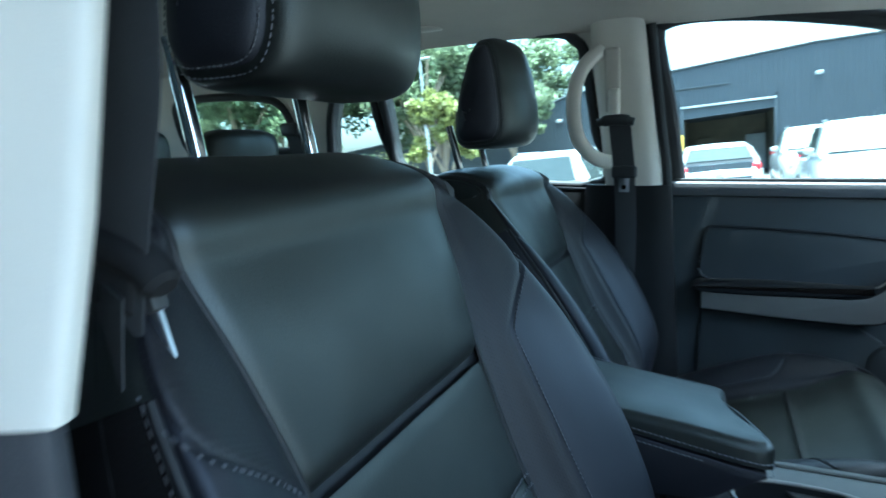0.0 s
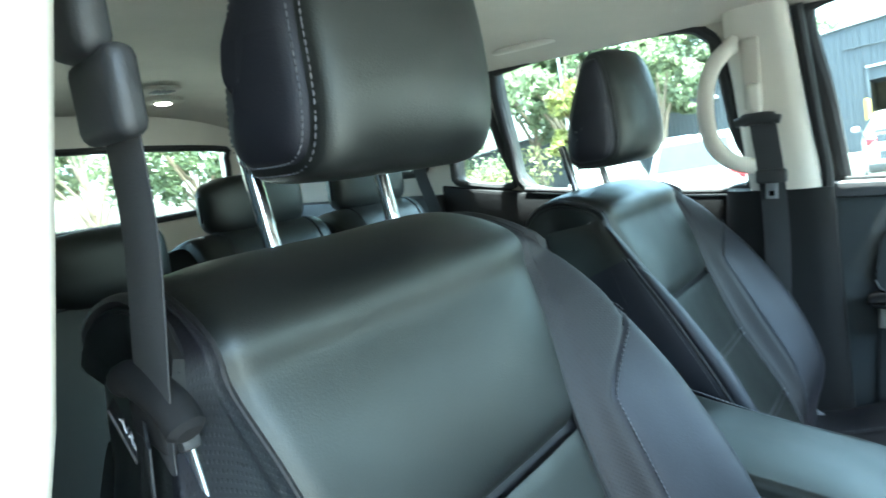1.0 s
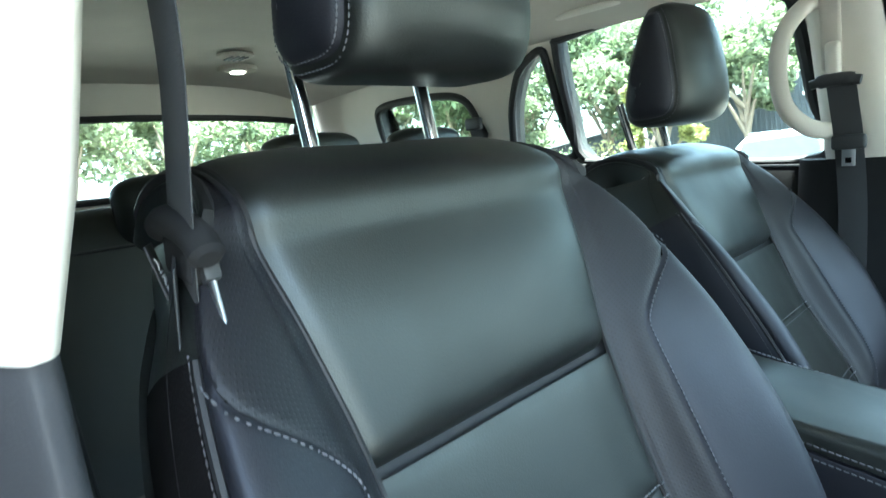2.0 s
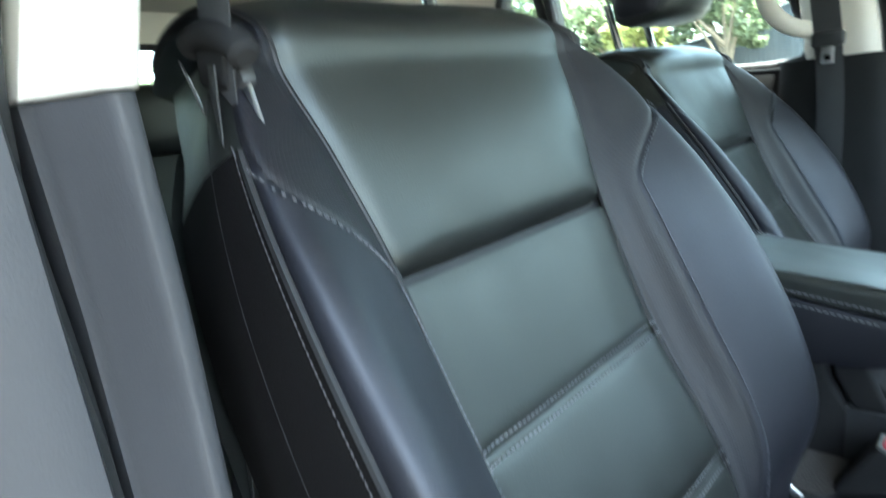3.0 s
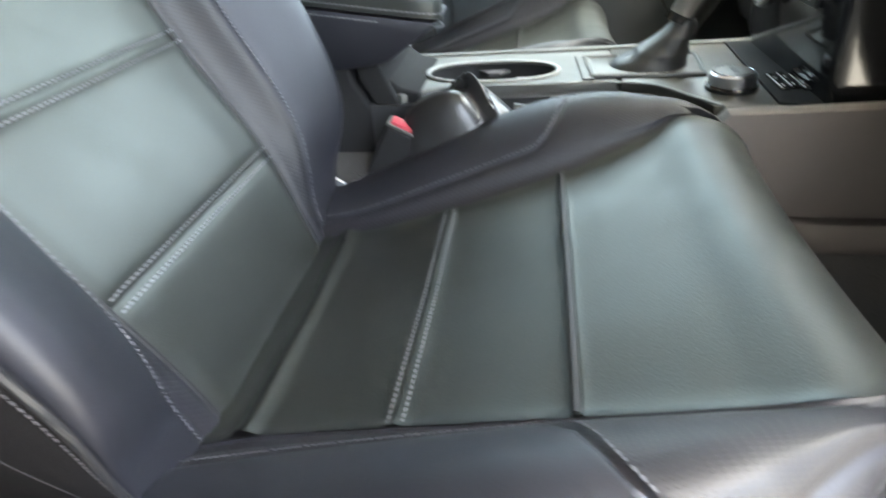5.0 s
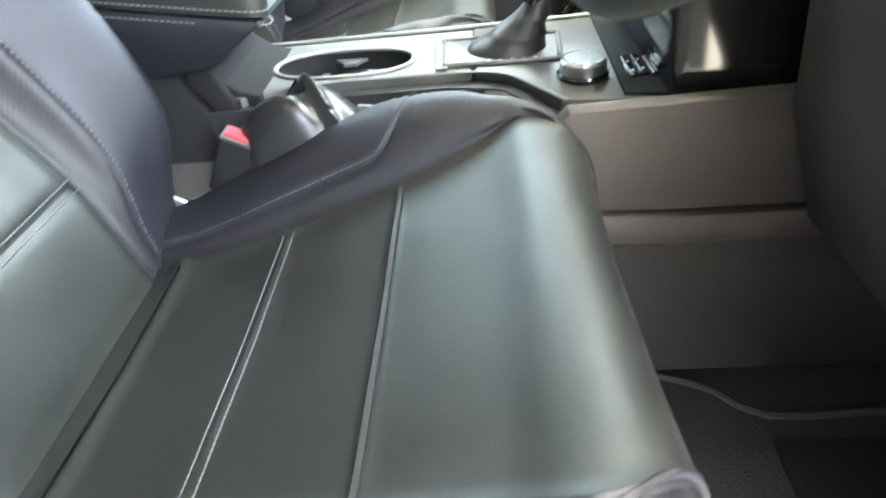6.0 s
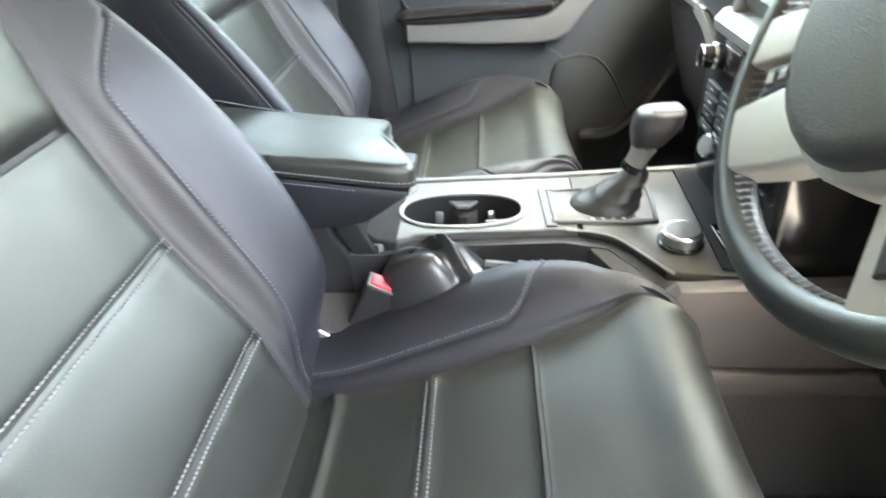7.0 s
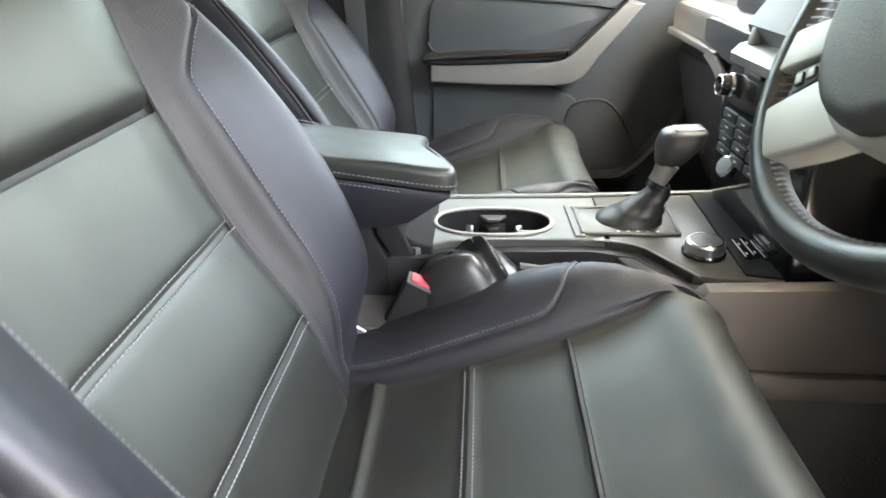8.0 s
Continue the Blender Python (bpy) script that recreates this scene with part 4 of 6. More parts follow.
for k in range(5):
    cpart("gear_mark", box(0.0045, 0.0035, 0.0006, (0.622 + 0.0135 * k, -0.0015, 0.9764)), WHITE_INK)

lever = thing("gear_lever", (0.645, 0.042, 0.974), "automatic gear lever with leather boot and silver collar", "gear lever")
lo = Vector((0.645, 0.042, 0.974))


def smooth01(t):
    t = min(max(t, 0), 1)
    return t * t * (3 - 2 * t)


def boot_at(u, v):
    a = 2 * math.pi * u
    rx, ry = 0.036 * (1 - v) + 0.012, 0.028 * (1 - v) + 0.012
    ridge = 1 - 2 * abs(math.sin(2.0 * a + 5.5 * v + 0.6 * math.sin(3 * a)))
    ring = 1 - 2 * abs(math.sin(9.0 * v + 1.3 * math.cos(a + 0.7)))
    fold = 1 + 0.10 * ridge * v * (1.25 - v) + 0.085 * ring * smooth01(2 * v) * (1.1 - v)
    lean = 0.036 * smooth01(v) ** 0.8
    return np.array((lean + rx * fold * math.cos(a), -0.003 * v + ry * fold * math.sin(a), 0.002 + 0.056 * v ** 0.9 + 0.006 * math.cos(a) * v * (1 - v) * 3))


part("boot", patch(boot_at, 0, 1, 0, 1, 72, 44), BOOT_LEATHER, lever, "creased black leather boot")
part("collar", tube([Vector((0.031, -0.003, 0.060)), Vector((0.037, -0.003, 0.074)), Vector((0.042, -0.003, 0.088))], [0.0130, 0.0135, 0.0165], 20), SILVER, lever, "satin silver collar")
part("collar_ring", tube([Vector((0.028, -0.003, 0.053)), Vector((0.032, -0.003, 0.062))], 0.0152, 20), PIANO, lever)


def knob_at(u, v):
    s = v * 2 - 1
    a = 2 * math.pi * u
    c, q = math.cos(a), math.sin(a)
    k = (1 - abs(s) ** 11) ** 0.5 if abs(s) < 1 else 0
    wide = 0.68 + 0.34 * smooth01((s + 1) / 1.3)
    x = math.copysign(abs(c) ** 0.62, c) * 0.0295 * k * wide
    y = math.copysign(abs(q) ** 0.70, q) * 0.0235 * k * wide
    return np.array((0.051 + x + 0.008 * s, -0.003 + y, 0.113 + 0.027 * s + 0.04 * x))


knob = part("knob", patch(knob_at, 0, 1, 0, 1, 40, 26), KNOB, lever, "smooth dark knob")
part("knob_cap", box(0.035, 0.026, 0.003, (0.061, -0.003, 0.1386), 0.0014, 2, turn(0, -2.5, 0)), KNOB, knob)
part("cap_rim", tube([Vector((0.061 + 0.0185 * x, -0.003 + 0.0135 * y, 0.1394 + 0.0009 * x)) for x, y in rounded([(-1, -0.7), (-0.7, -1), (0.7, -1), (1, -0.7), (1, 0.7), (0.7, 1), (-0.7, 1), (-1, 0.7)], 2)], 0.0007, 6, True), SILVER, knob)
part("release_button", box(0.012, 0.020, 0.016, (0.079, -0.003, 0.114), 0.004), PLASTIC, knob)

dial = thing("drive_mode_dial", (0.720, -0.060, 0.974), "round chrome-ringed drive mode dial on the console", "dial")
part("dial_base", spun([(0.0275, 0), (0.0275, 0.004), (0.0255, 0.006)]), PIANO, dial)
part("dial_ring", spun([(0.0240, 0.004), (0.0250, 0.009), (0.0240, 0.017), (0.0215, 0.019)]), STEEL, dial, "chrome ring")
part("dial_top", spun([(0.0215, 0.0175), (0.0205, 0.0200), (0.014, 0.0205)]), GATE_METAL, dial, "dark satin dial top")
part("dial_rim", tube([Vector((0.0212 * math.cos(q), 0.0212 * math.sin(q), 0.0195)) for q in [2 * math.pi * k / 32 for k in range(32)]], 0.0009, 6, True), CHROME, dial)
for k in range(3):
    part("dial_mark", box(0.006, 0.0012, 0.0004, (0.0, -0.008 + 0.008 * k, 0.0207)), PLASTIC, dial)
for k, y in enumerate((-0.054, -0.050, -0.056)):
    b = thing("console_button", (0.769 + 0.0115 * k, y, 0.9775), "flat black console button with white print", "button", "console buttons")
    part("key_cap", box(0.0095, 0.058, 0.0024, (0, 0, 0.0012), 0.0008), PIANO, b)
    part("print_bar", box(0.0011, 0.048, 0.0004, (-0.0028, 0, 0.0026)), WHITE_INK, b)
    for d in (-0.016, 0.010):
        part("print_mark", box(0.0018, 0.004, 0.0004, (0.0012, d, 0.0026)), WHITE_INK, b)

# armrest box
rest = thing("console_box", (0.24, 0.0, FLOOR_Z), "padded black leather armrest lid on a black console box", "console box")
ro = Vector((0.24, 0.0, FLOOR_Z))


def rpart(name, bm, mat, label=""):
    ob = part(name, bm, mat, rest, label)
    ob.location = Vector((0.009, 0.006, 0.010)) - ro
    return ob


def seam_z(x):
    return 1.051 + 0.15 * (0.381 - x)


def lid_map(bm):
    """Lays a flat lid on the sloping seam line, with a crowned top that falls to the passenger side."""
    for v in bm.verts:
        v.co.z = max(v.co.z, -0.0005) if v.co.z > -0.0099 or len(bm.verts) > 120 else v.co.z
        top = min(max(v.co.z / 0.026, 0), 1)
        v.co.z += seam_z(v.co.x) + top * (0.004 * (1 - ((v.co.y - 0.01) / 0.09) ** 2) - 0.12 * max(v.co.y, 0) - 0.06 * max(0.30 - v.co.x, 0))
    return bm


lid = rounded([(0.00, -0.076), (0.10, -0.077), (0.20, -0.077), (0.30, -0.076), (0.355, -0.074), (0.380, -0.068), (0.387, -0.054), (0.378, -0.032), (0.352, 0.010), (0.342, 0.026), (0.338, 0.042), (0.338, 0.088), (0.330, 0.100), (0.30, 0.104), (0.18, 0.106), (0.00, 0.106)], 4)
rpart("lid", lid_map(prism(lid, 0.036, "z", -0.010, 0.010, 4)), LEATHER, "padded leather lid")
inner = [(x - 0.004 if x > 0.2 else x, y * 0.955) for x, y in lid]
rpart("lid_seam", lid_map(prism(inner, 0.006, "z", -0.005, 0.0)), WELT)
low_o = [(0.00, seam_z(0.0) - 0.003), (0.20, seam_z(0.20) - 0.003), (0.379, seam_z(0.379) - 0.003), (0.380, 1.044), (0.364, 1.034), (0.343, 1.020), (0.325, 1.008), (0.300, 1.002), (0.24, 0.998), (0.00, 0.995)]
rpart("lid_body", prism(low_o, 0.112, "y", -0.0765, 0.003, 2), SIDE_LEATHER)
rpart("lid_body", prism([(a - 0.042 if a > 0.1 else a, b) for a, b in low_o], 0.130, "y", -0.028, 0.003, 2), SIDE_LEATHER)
bm = bmesh.new()
for dz, out in ((0.0055, 0.0004), (-0.0085, 0.0000)):
    ln = [Vector((x, y, seam_z(x) + dz)) for x, y in lid]
    run = 0
    for a, b in zip(ln, ln[1:]):
        d = (b - a).length
        t = (b - a).normalized()
        nrm = Vector((t.y, -t.x, 0))
        while run < d:
            p = a + t * run
            box(0.0042, 0.0016, 0.0013, p + nrm * out, 0, 1, Matrix((t, nrm, Vector((0, 0, 1)))).transposed(), bm)
            run += 0.0062
        run -= d
rpart("stitching", bm, THREAD, "grey seam stitching")["kind"] = "stuff"
rpart("box", prism([(0.00, 0.62), (0.00, 1.002), (0.270, 1.004), (0.274, 0.980), (0.288, 0.955), (0.302, 0.936), (0.330, 0.900), (0.345, 0.62)], 0.160, "y", -0.066, 0.006, 3), PAD, "black console box")
rpart("box_front", prism([(0.276, 1.006), (0.306, 1.003), (0.324, 0.962), (0.345, 0.922), (0.350, 0.62), (0.335, 0.62), (0.334, 0.902), (0.306, 0.938), (0.292, 0.957), (0.278, 0.982)], 0.150, "y", -0.063, 0.005, 3), PAD)

# parking brake beside the console
brake = thing("parking_brake", (0.418, -0.088, 0.900), "parking brake lever with creased black leather boot", "parking brake")


def brake_boot(u, v):
    a = 2 * math.pi * u
    c, q = math.cos(a), math.sin(a)
    k = math.cos(0.5 * math.pi * v) ** 0.55 * (1 + 0.05 * math.sin(3 * a + 4 * v) + 0.03 * math.sin(7 * a - 9 * v) * v)
    x, y = 0.084 * k * math.copysign(abs(c) ** 0.8, c), 0.046 * k * math.copysign(abs(q) ** 0.8, q)
    z = 0.090 * math.sin(0.5 * math.pi * v) ** 0.9 - 0.42 * max(x, 0) * v
    fold = 0.010 * math.exp(-((x + 0.9 * y - 0.012) / 0.007) ** 2) - 0.007 * math.exp(-((x + 0.9 * y + 0.006) / 0.010) ** 2)
    crease = 0.006 * math.sin(60 * x - 45 * y + 1.2) * v + 0.003 * math.sin(130 * y + 50 * x) * v
    return np.array((x + 0.006 * v, y, z + (fold + crease) * smooth01(2.2 * v)))


boot = part("boot", patch(brake_boot, 0, 1, 0, 0.999, 72, 48), GLOSS_LEATHER, brake, "creased leather boot")
part("boot_seam", tube([Vector(brake_boot(0.30 + 0.02 * math.sin(5 * k / 12), 0.25 + 0.7 * k / 12)) for k in range(13)], 0.0016, 6), WELT, boot)
part("lever", tube([Vector((0.06, 0, 0.062)), Vector((0.09, 0, 0.058)), Vector((0.12, 0, 0.050))], 0.009, 10), PLASTIC, brake)
part("grip", tube(smooth_line([(0.10, 0, 0.056), (0.16, 0, 0.046), (0.23, 0, 0.034)], 5), [0.013] * 3 + [0.015] * 6 + [0.012, 0.009], 12), LEATHER, brake)
part("release_tip", spun([(0.007, 0), (0.007, 0.008), (0.004, 0.010)], (0.232, 0, 0.034), (1, 0, -0.1), 14), CHROME, brake)

# buckles
def buckle(at, rz, label):
    b = thing("seat_belt_buckle", at, label, "belt buckle", "belt buckles")
    q = turn(0, 28, rz)
    part("stalk", box(0.028, 0.010, 0.10, q @ Vector((0, 0, 0.03)), 0.004, 2, q), PLASTIC, b)
    part("housing", box(0.048, 0.028, 0.080, q @ Vector((0, 0, 0.095)), 0.006, 3, q), PAD, b)
    part("button_frame", box(0.047, 0.0275, 0.004, q @ Vector((0, -0.001, 0.1355)), 0.0015, 2, q), CONSOLE_SILVER, b)
    part("release_button", box(0.040, 0.020, 0.016, q @ Vector((0, -0.002, 0.1335)), 0.003, 2, q), RED, b, "red release button")
    part("slot", box(0.026, 0.003, 0.002, q @ Vector((0, 0.006, 0.1380)), 0, 1, q), PIANO, b)
    return b


buckle((0.292, -0.110, 0.831), 0, "black belt buckle with red release button")
buckle((0.215, 0.150, 0.80), 0, "black belt buckle with red release button")

# ---- steering wheel ----
wheel = thing("steering_wheel", (0.750, -0.345, 1.312), "dark leather steering wheel with silver spokes, turned aside", "steering wheel")
wt = radians(26.0)
WUP, WN = Vector((math.sin(wt), 0, math.cos(wt))), Vector((-math.cos(wt), 0, math.sin(wt)))


def wp(a, b, c=0.0):
    """A point of the wheel: a to the passenger side, b up the wheel, c towards the driver."""
    return Vector((0, a, 0)) + WUP * b + WN * c


rim = [wp(0.187 * math.cos(q), 0.187 * math.sin(q)) for q in [2 * math.pi * k / 72 for k in range(72)]]
part("rim", tube(rim, 0.0150, 16, True, up=WN), RIM_LEATHER, wheel, "leather-wrapped rim")
bm = bmesh.new()
for k in range(150):
    q = 2 * math.pi * k / 150
    p = wp(0.1755 * math.cos(q), 0.1755 * math.sin(q), 0.010)
    e = wp(0.1735 * math.cos(q + 0.035), 0.1735 * math.sin(q + 0.035), -0.004)
    tube([p, p.lerp(e, 0.5) + (p.lerp(e, 0.5)).normalized() * -0.0016, e], 0.0014, 5, bm=bm)
ob = part("rim_stitching", bm, THREAD, wheel, "grey lacing inside the rim")
ob["kind"] = "stuff"


def wheel_slab(outline, c0, c1, bevel, mat, name, label="", parent=None):
    bm = bmesh.new()
    lo = [bm.verts.new(wp(a, b, c0)) for a, b in outline]
    hi = [bm.verts.new(wp(a, b, c1)) for a, b in outline]
    n = len(outline)
    f = [bm.faces.new(lo[::-1]), bm.faces.new(hi)]
    for i in range(n):
        bm.faces.new((lo[i], lo[(i + 1) % n], hi[(i + 1) % n], hi[i]))
    bmesh.ops.recalc_face_normals(bm, faces=bm.faces[:])
    if bevel:
        bmesh.ops.bevel(bm, geom=[e for e in f[1].edges], offset=bevel, segments=4, affect="EDGES", profile=0.5)
    return part(name, bm, mat, parent or wheel, label)


def turned(points, deg):
    c, s = math.cos(radians(deg)), math.sin(radians(deg))
    return [(a * c - b * s, a * s + b * c) for a, b in points]


DOWN = -125.0
pad = rounded(turned([(a_ * 0.90, b_ * 0.90) for a_, b_ in [(-0.062, -0.105), (-0.108, -0.050), (-0.112, 0.040), (-0.070, 0.098), (0.0, 0.108), (0.070, 0.098), (0.112, 0.040), (0.108, -0.050), (0.062, -0.105), (0.0, -0.112)]], DOWN + 90), 4)
bezel = [(a * 1.07, b * 1.07) for a, b in pad]
wheel_slab(bezel, -0.012, 0.020, 0.006, WHEEL_SILVER, "bezel", "satin silver bezel round the pad")
wheel_slab(pad, 0.010, 0.040, 0.014, HUB, "centre_pad", "grained black centre pad")
for m in (1, -1):
    def sp(r, da):
        q = radians(DOWN + m * da)
        return (r * math.cos(q), r * math.sin(q))
    wheel_slab([sp(0.104, 36), sp(0.140, 52), sp(0.190, 64), sp(0.192, 82), sp(0.108, 82)], -0.010, 0.013, 0.006, WHEEL_SILVER, "spoke", "satin silver spoke")
    arm_ = wheel_slab([sp(0.105, 92), sp(0.186, 93), sp(0.184, 107), sp(0.110, 112)], -0.010, 0.013, 0.006, WHEEL_SILVER, "spoke", "satin silver spoke")
    wheel_slab([sp(0.112, 82.5), sp(0.160, 82.5), sp(0.160, 91.5), sp(0.112, 91.5)], -0.006, 0.010, 0.003, PLASTIC, "switch_pod", "black switch pod", arm_)
    for r in (0.124, 0.137, 0.150):
        wheel_slab([sp(r - 0.0040, 85), sp(r + 0.0040, 85), sp(r + 0.0040, 89), sp(r - 0.0040, 89)], 0.010, 0.0125, 0.001, SILVER, "switch_key", "", arm_)
    if m > 0:
        low = wheel_slab([sp(0.100, 12), sp(0.188, 7), sp(0.188, -24), sp(0.100, -32)], -0.012, 0.012, 0.006, WHEEL_SILVER, "lower_spoke", "satin silver lower spoke")
        wheel_slab([sp(0.110, 3), sp(0.160, 2), sp(0.160, -19), sp(0.110, -25)], 0.010, 0.017, 0.003, PLASTIC, "switch_pod", "black switch pod", low)
        for r in (0.120, 0.135, 0.150):
            for d in (-2, -14):
                wheel_slab([sp(r - 0.0008, d), sp(r + 0.0008, d), sp(r + 0.0008, d - 4), sp(r - 0.0008, d - 4)], 0.017, 0.0174, 0, WHITE_INK, "switch_mark", "", low)
part("column_shroud", tube([wp(0, 0, -0.02), wp(0, -0.01, -0.12), wp(0, -0.03, -0.24)], [0.055, 0.062, 0.07], 20), PLASTIC, wheel)
for m in (1, -1):
    part("column_stalk", tube([wp(m * 0.05, 0.0, -0.06), wp(m * 0.13, 0.03, -0.055), wp(m * 0.17, 0.04, -0.05)], [0.007, 0.008, 0.010], 12), PLASTIC, wheel)

# ---- dashboard ----
dash = thing("dashboard", (1.0, 0, 0.62), "charcoal dashboard with silver trim and black centre stack", "dashboard")
do = Vector((1.0, 0, 0.62))


def hpart(name, bm, mat, label="", parent=None):
    ob = part(name, bm, mat, parent or dash, label)
    if parent is None:
        ob.location = -do
    return ob


hpart("dash_body", prism([(1.24, 0.72), (1.00, 0.80), (0.95, 0.92), (0.930, 1.02), (0.905, 1.10), (0.885, 1.14), (0.878, 1.20), (0.915, 1.228), (0.99, 1.248), (1.30, 1.262), (1.30, 0.72)], 1.46, "y", -0.73, 0.02, 3), PLASTIC_GREY)
hpart("upper_pad", prism([(0.905, 1.222), (0.920, 1.250), (0.960, 1.268), (1.26, 1.280), (1.26, 1.24)], 1.44, "y", -0.72, 0.012, 3), PLASTIC_GREY)
hpart("dash_roll", prism([(0.880, 1.150), (0.864, 1.158), (0.862, 1.196), (0.868, 1.208), (0.884, 1.216), (0.915, 1.220), (0.92, 1.15)], 0.56, "y", 0.155, 0.008, 4), SILVER, "pale satin band across the dash")
face = rounded([(0.262, 1.140), (0.455, 1.156), (0.478, 1.168), (0.482, 1.190), (0.468, 1.203), (0.29, 1.200), (0.262, 1.196)], 3)
hpart("dark_inlay", prism(face, 0.012, "x", 0.858, 0.003, 2), PLASTIC, "matte black inlay")
hpart("upper_inlay", prism(rounded([(0.285, 1.216), (0.445, 1.220), (0.448, 1.246), (0.43, 1.252), (0.29, 1.250)], 3), 0.02, "x", 0.898, 0.004, 2), PLASTIC, "dark recess above the band")
for y0, y1, z0, z1 in ((0.39, 0.70, 1.140, 1.152),):
    hpart("lower_strip", prism([(y0, z0), (y1, z0 + 0.004), (y1, z1 + 0.006), (y0, z1)], 0.03, "x", 0.850, 0.004, 3), SILVER, "slim silver strip")
hpart("strip_return", ribbon(smooth_line([(0.853, 0.43, 1.146), (0.852, 0.37, 1.132), (0.850, 0.31, 1.108), (0.848, 0.262, 1.082)], 5), 0.018, 0.010, (0.2, 0.3, 1)), SILVER)
hpart("glovebox", prism([(0.94, 0.90), (0.905, 1.00), (0.876, 1.11), (0.895, 1.138), (0.96, 0.90)], 0.48, "y", 0.215, 0.012, 3), PLASTIC)
stack = [(0.86, 0.93), (0.80, 0.955), (0.785, 1.00), (0.778, 1.10), (0.780, 1.180), (0.790, 1.196), (0.90, 1.225), (0.92, 0.93)]
hpart("control_panel", prism(stack, 0.27, "y", -0.14, 0.008, 3), PIANO, "gloss black centre stack")
hpart("stack_bezel", prism([(0.776, 1.186), (0.774, 1.198), (0.785, 1.210), (0.84, 1.222), (0.90, 1.232), (0.90, 1.216), (0.80, 1.196)], 0.27, "y", -0.145, 0.004, 3), SILVER, "satin silver bezel")
for y in (-0.118, 0.100):
    hpart("display_fin", prism([(0.786, 1.205), (0.790, 1.232), (0.835, 1.305), (0.856, 1.318), (0.866, 1.310), (0.825, 1.240), (0.818, 1.208)], 0.020, "y", y - 0.010, 0.006, 3), SILVER, "silver side fin of the display")
hpart("display_hood", prism([(0.80, 1.215), (0.79, 1.235), (0.83, 1.295), (0.90, 1.32), (0.98, 1.27), (0.95, 1.235)], 0.26, "y", -0.125, 0.012, 3), PLASTIC_GREY)
hpart("display", prism([(0.796, 1.238), (0.828, 1.288), (0.834, 1.284), (0.802, 1.234)], 0.20, "y", -0.095, 0.002), PIANO)
for y in (0.093, -0.105):
    kn = hpart("stack_knob", spun([(0.0145, 0), (0.0145, 0.016), (0.0125, 0.020), (0.007, 0.021)], (0.776, y, 1.158), (-1, 0, 0.05), 24), PIANO, "gloss black rotary knob")
    hpart("knob_ring", spun([(0.0165, 0), (0.0170, 0.004), (0.0150, 0.007)], (0.776, y, 1.158), (-1, 0, 0.05), 24), CHROME, "chrome ring", kn)
    hpart("knob_rim", tube([Vector((0.756, y + 0.0132 * math.cos(q), 1.159 + 0.0132 * math.sin(q))) for q in [2 * math.pi * k / 20 for k in range(20)]], 0.0010, 6, True), CHROME, "", kn)
hpart("slot_mark", box(0.002, 0.055, 0.006, (0.777, 0.045, 1.182), 0.001), CONSOLE_SILVER)
for r_ in range(4):
    for c_ in range(4):
        y, z = 0.085 - 0.050 * c_, 1.118 - 0.017 * r_
        b_ = hpart("stack_button", box(0.004, 0.044, 0.0125, (0.7775, y, z), 0.0012), PLASTIC)
        hpart("button_mark", box(0.0006, 0.010, 0.0020, (0.7753, y, z)), WHITE_INK, "", b_)
sock = hpart("socket_cap", spun([(0.0165, 0), (0.0170, 0.006), (0.015, 0.010), (0.013, 0.0105)], (0.776, 0.050, 1.053), (-0.9, -0.25, 0.35), 24), CHROME, "bright round socket cap")
hpart("cap_face", spun([(0.0125, 0.010), (0.0120, 0.0115), (0.006, 0.0118)], (0.776, 0.050, 1.053), (-0.9, -0.25, 0.35), 24), STEEL, "", sock)
hpart("instrument_hood", prism([(0.90, 1.24), (0.86, 1.28), (0.88, 1.33), (1.0, 1.345), (1.12, 1.28), (1.12, 1.25)], 0.36, "y", -0.56, 0.02, 3), PLASTIC_GREY)
hpart("knee_panel", prism([(0.93, 0.86), (0.885, 0.98), (0.87, 1.10), (0.91, 1.12), (0.98, 0.86)], 0.50, "y", -0.67, 0.012, 3), PLASTIC_BROWN)

# windscreen glass and cowl
ws = bmesh.new()
vs = [[ws.verts.new((1.27 - 0.34 * v + 0.05 * (1 - (2 * u - 1) ** 2), -0.70 + 1.40 * u * 1.0 + (0.5 - u) * 0.10 * v, 1.265 + 0.42 * v)) for v in (0, 0.5, 1)] for u in [k / 12 for k in range(13)]]
for a, b in zip(vs, vs[1:]):
    for k in range(2):
        ws.faces.new((a[k], b[k], b[k + 1], a[k + 1]))
screen = part("windscreen", ws, GLASS)
screen.visible_shadow = False
tagged(screen, "clear curved windscreen glass", "windscreen", kind="structure")

# floor mat
mat_ = thing("floor_mat", (0.95, -0.40, FLOOR_Z), "black carpet floor mat with stitched grey binding", "floor mat")
mo = rounded([(0.74, -0.62), (0.74, -0.20), (0.86, -0.185), (0.93, -0.235), (1.10, -0.235), (1.17, -0.28), (1.17, -0.60), (1.10, -0.64), (0.85, -0.64)], 3)
part("mat_pile", prism([(a - 0.95, b + 0.40) for a, b in mo], 0.008, "z", 0.001, 0.002), CARPET, mat_)
part("mat_binding", tube([Vector((a - 0.95, b + 0.40, 0.008)) for a, b in mo], 0.006, 8, True), MAT_EDGE, mat_, "grey stitched binding")
part("heel_pad", box(0.20, 0.24, 0.004, (0.07, 0.01, 0.011), 0.002), RUBBER, mat_)

# ---- belts ----


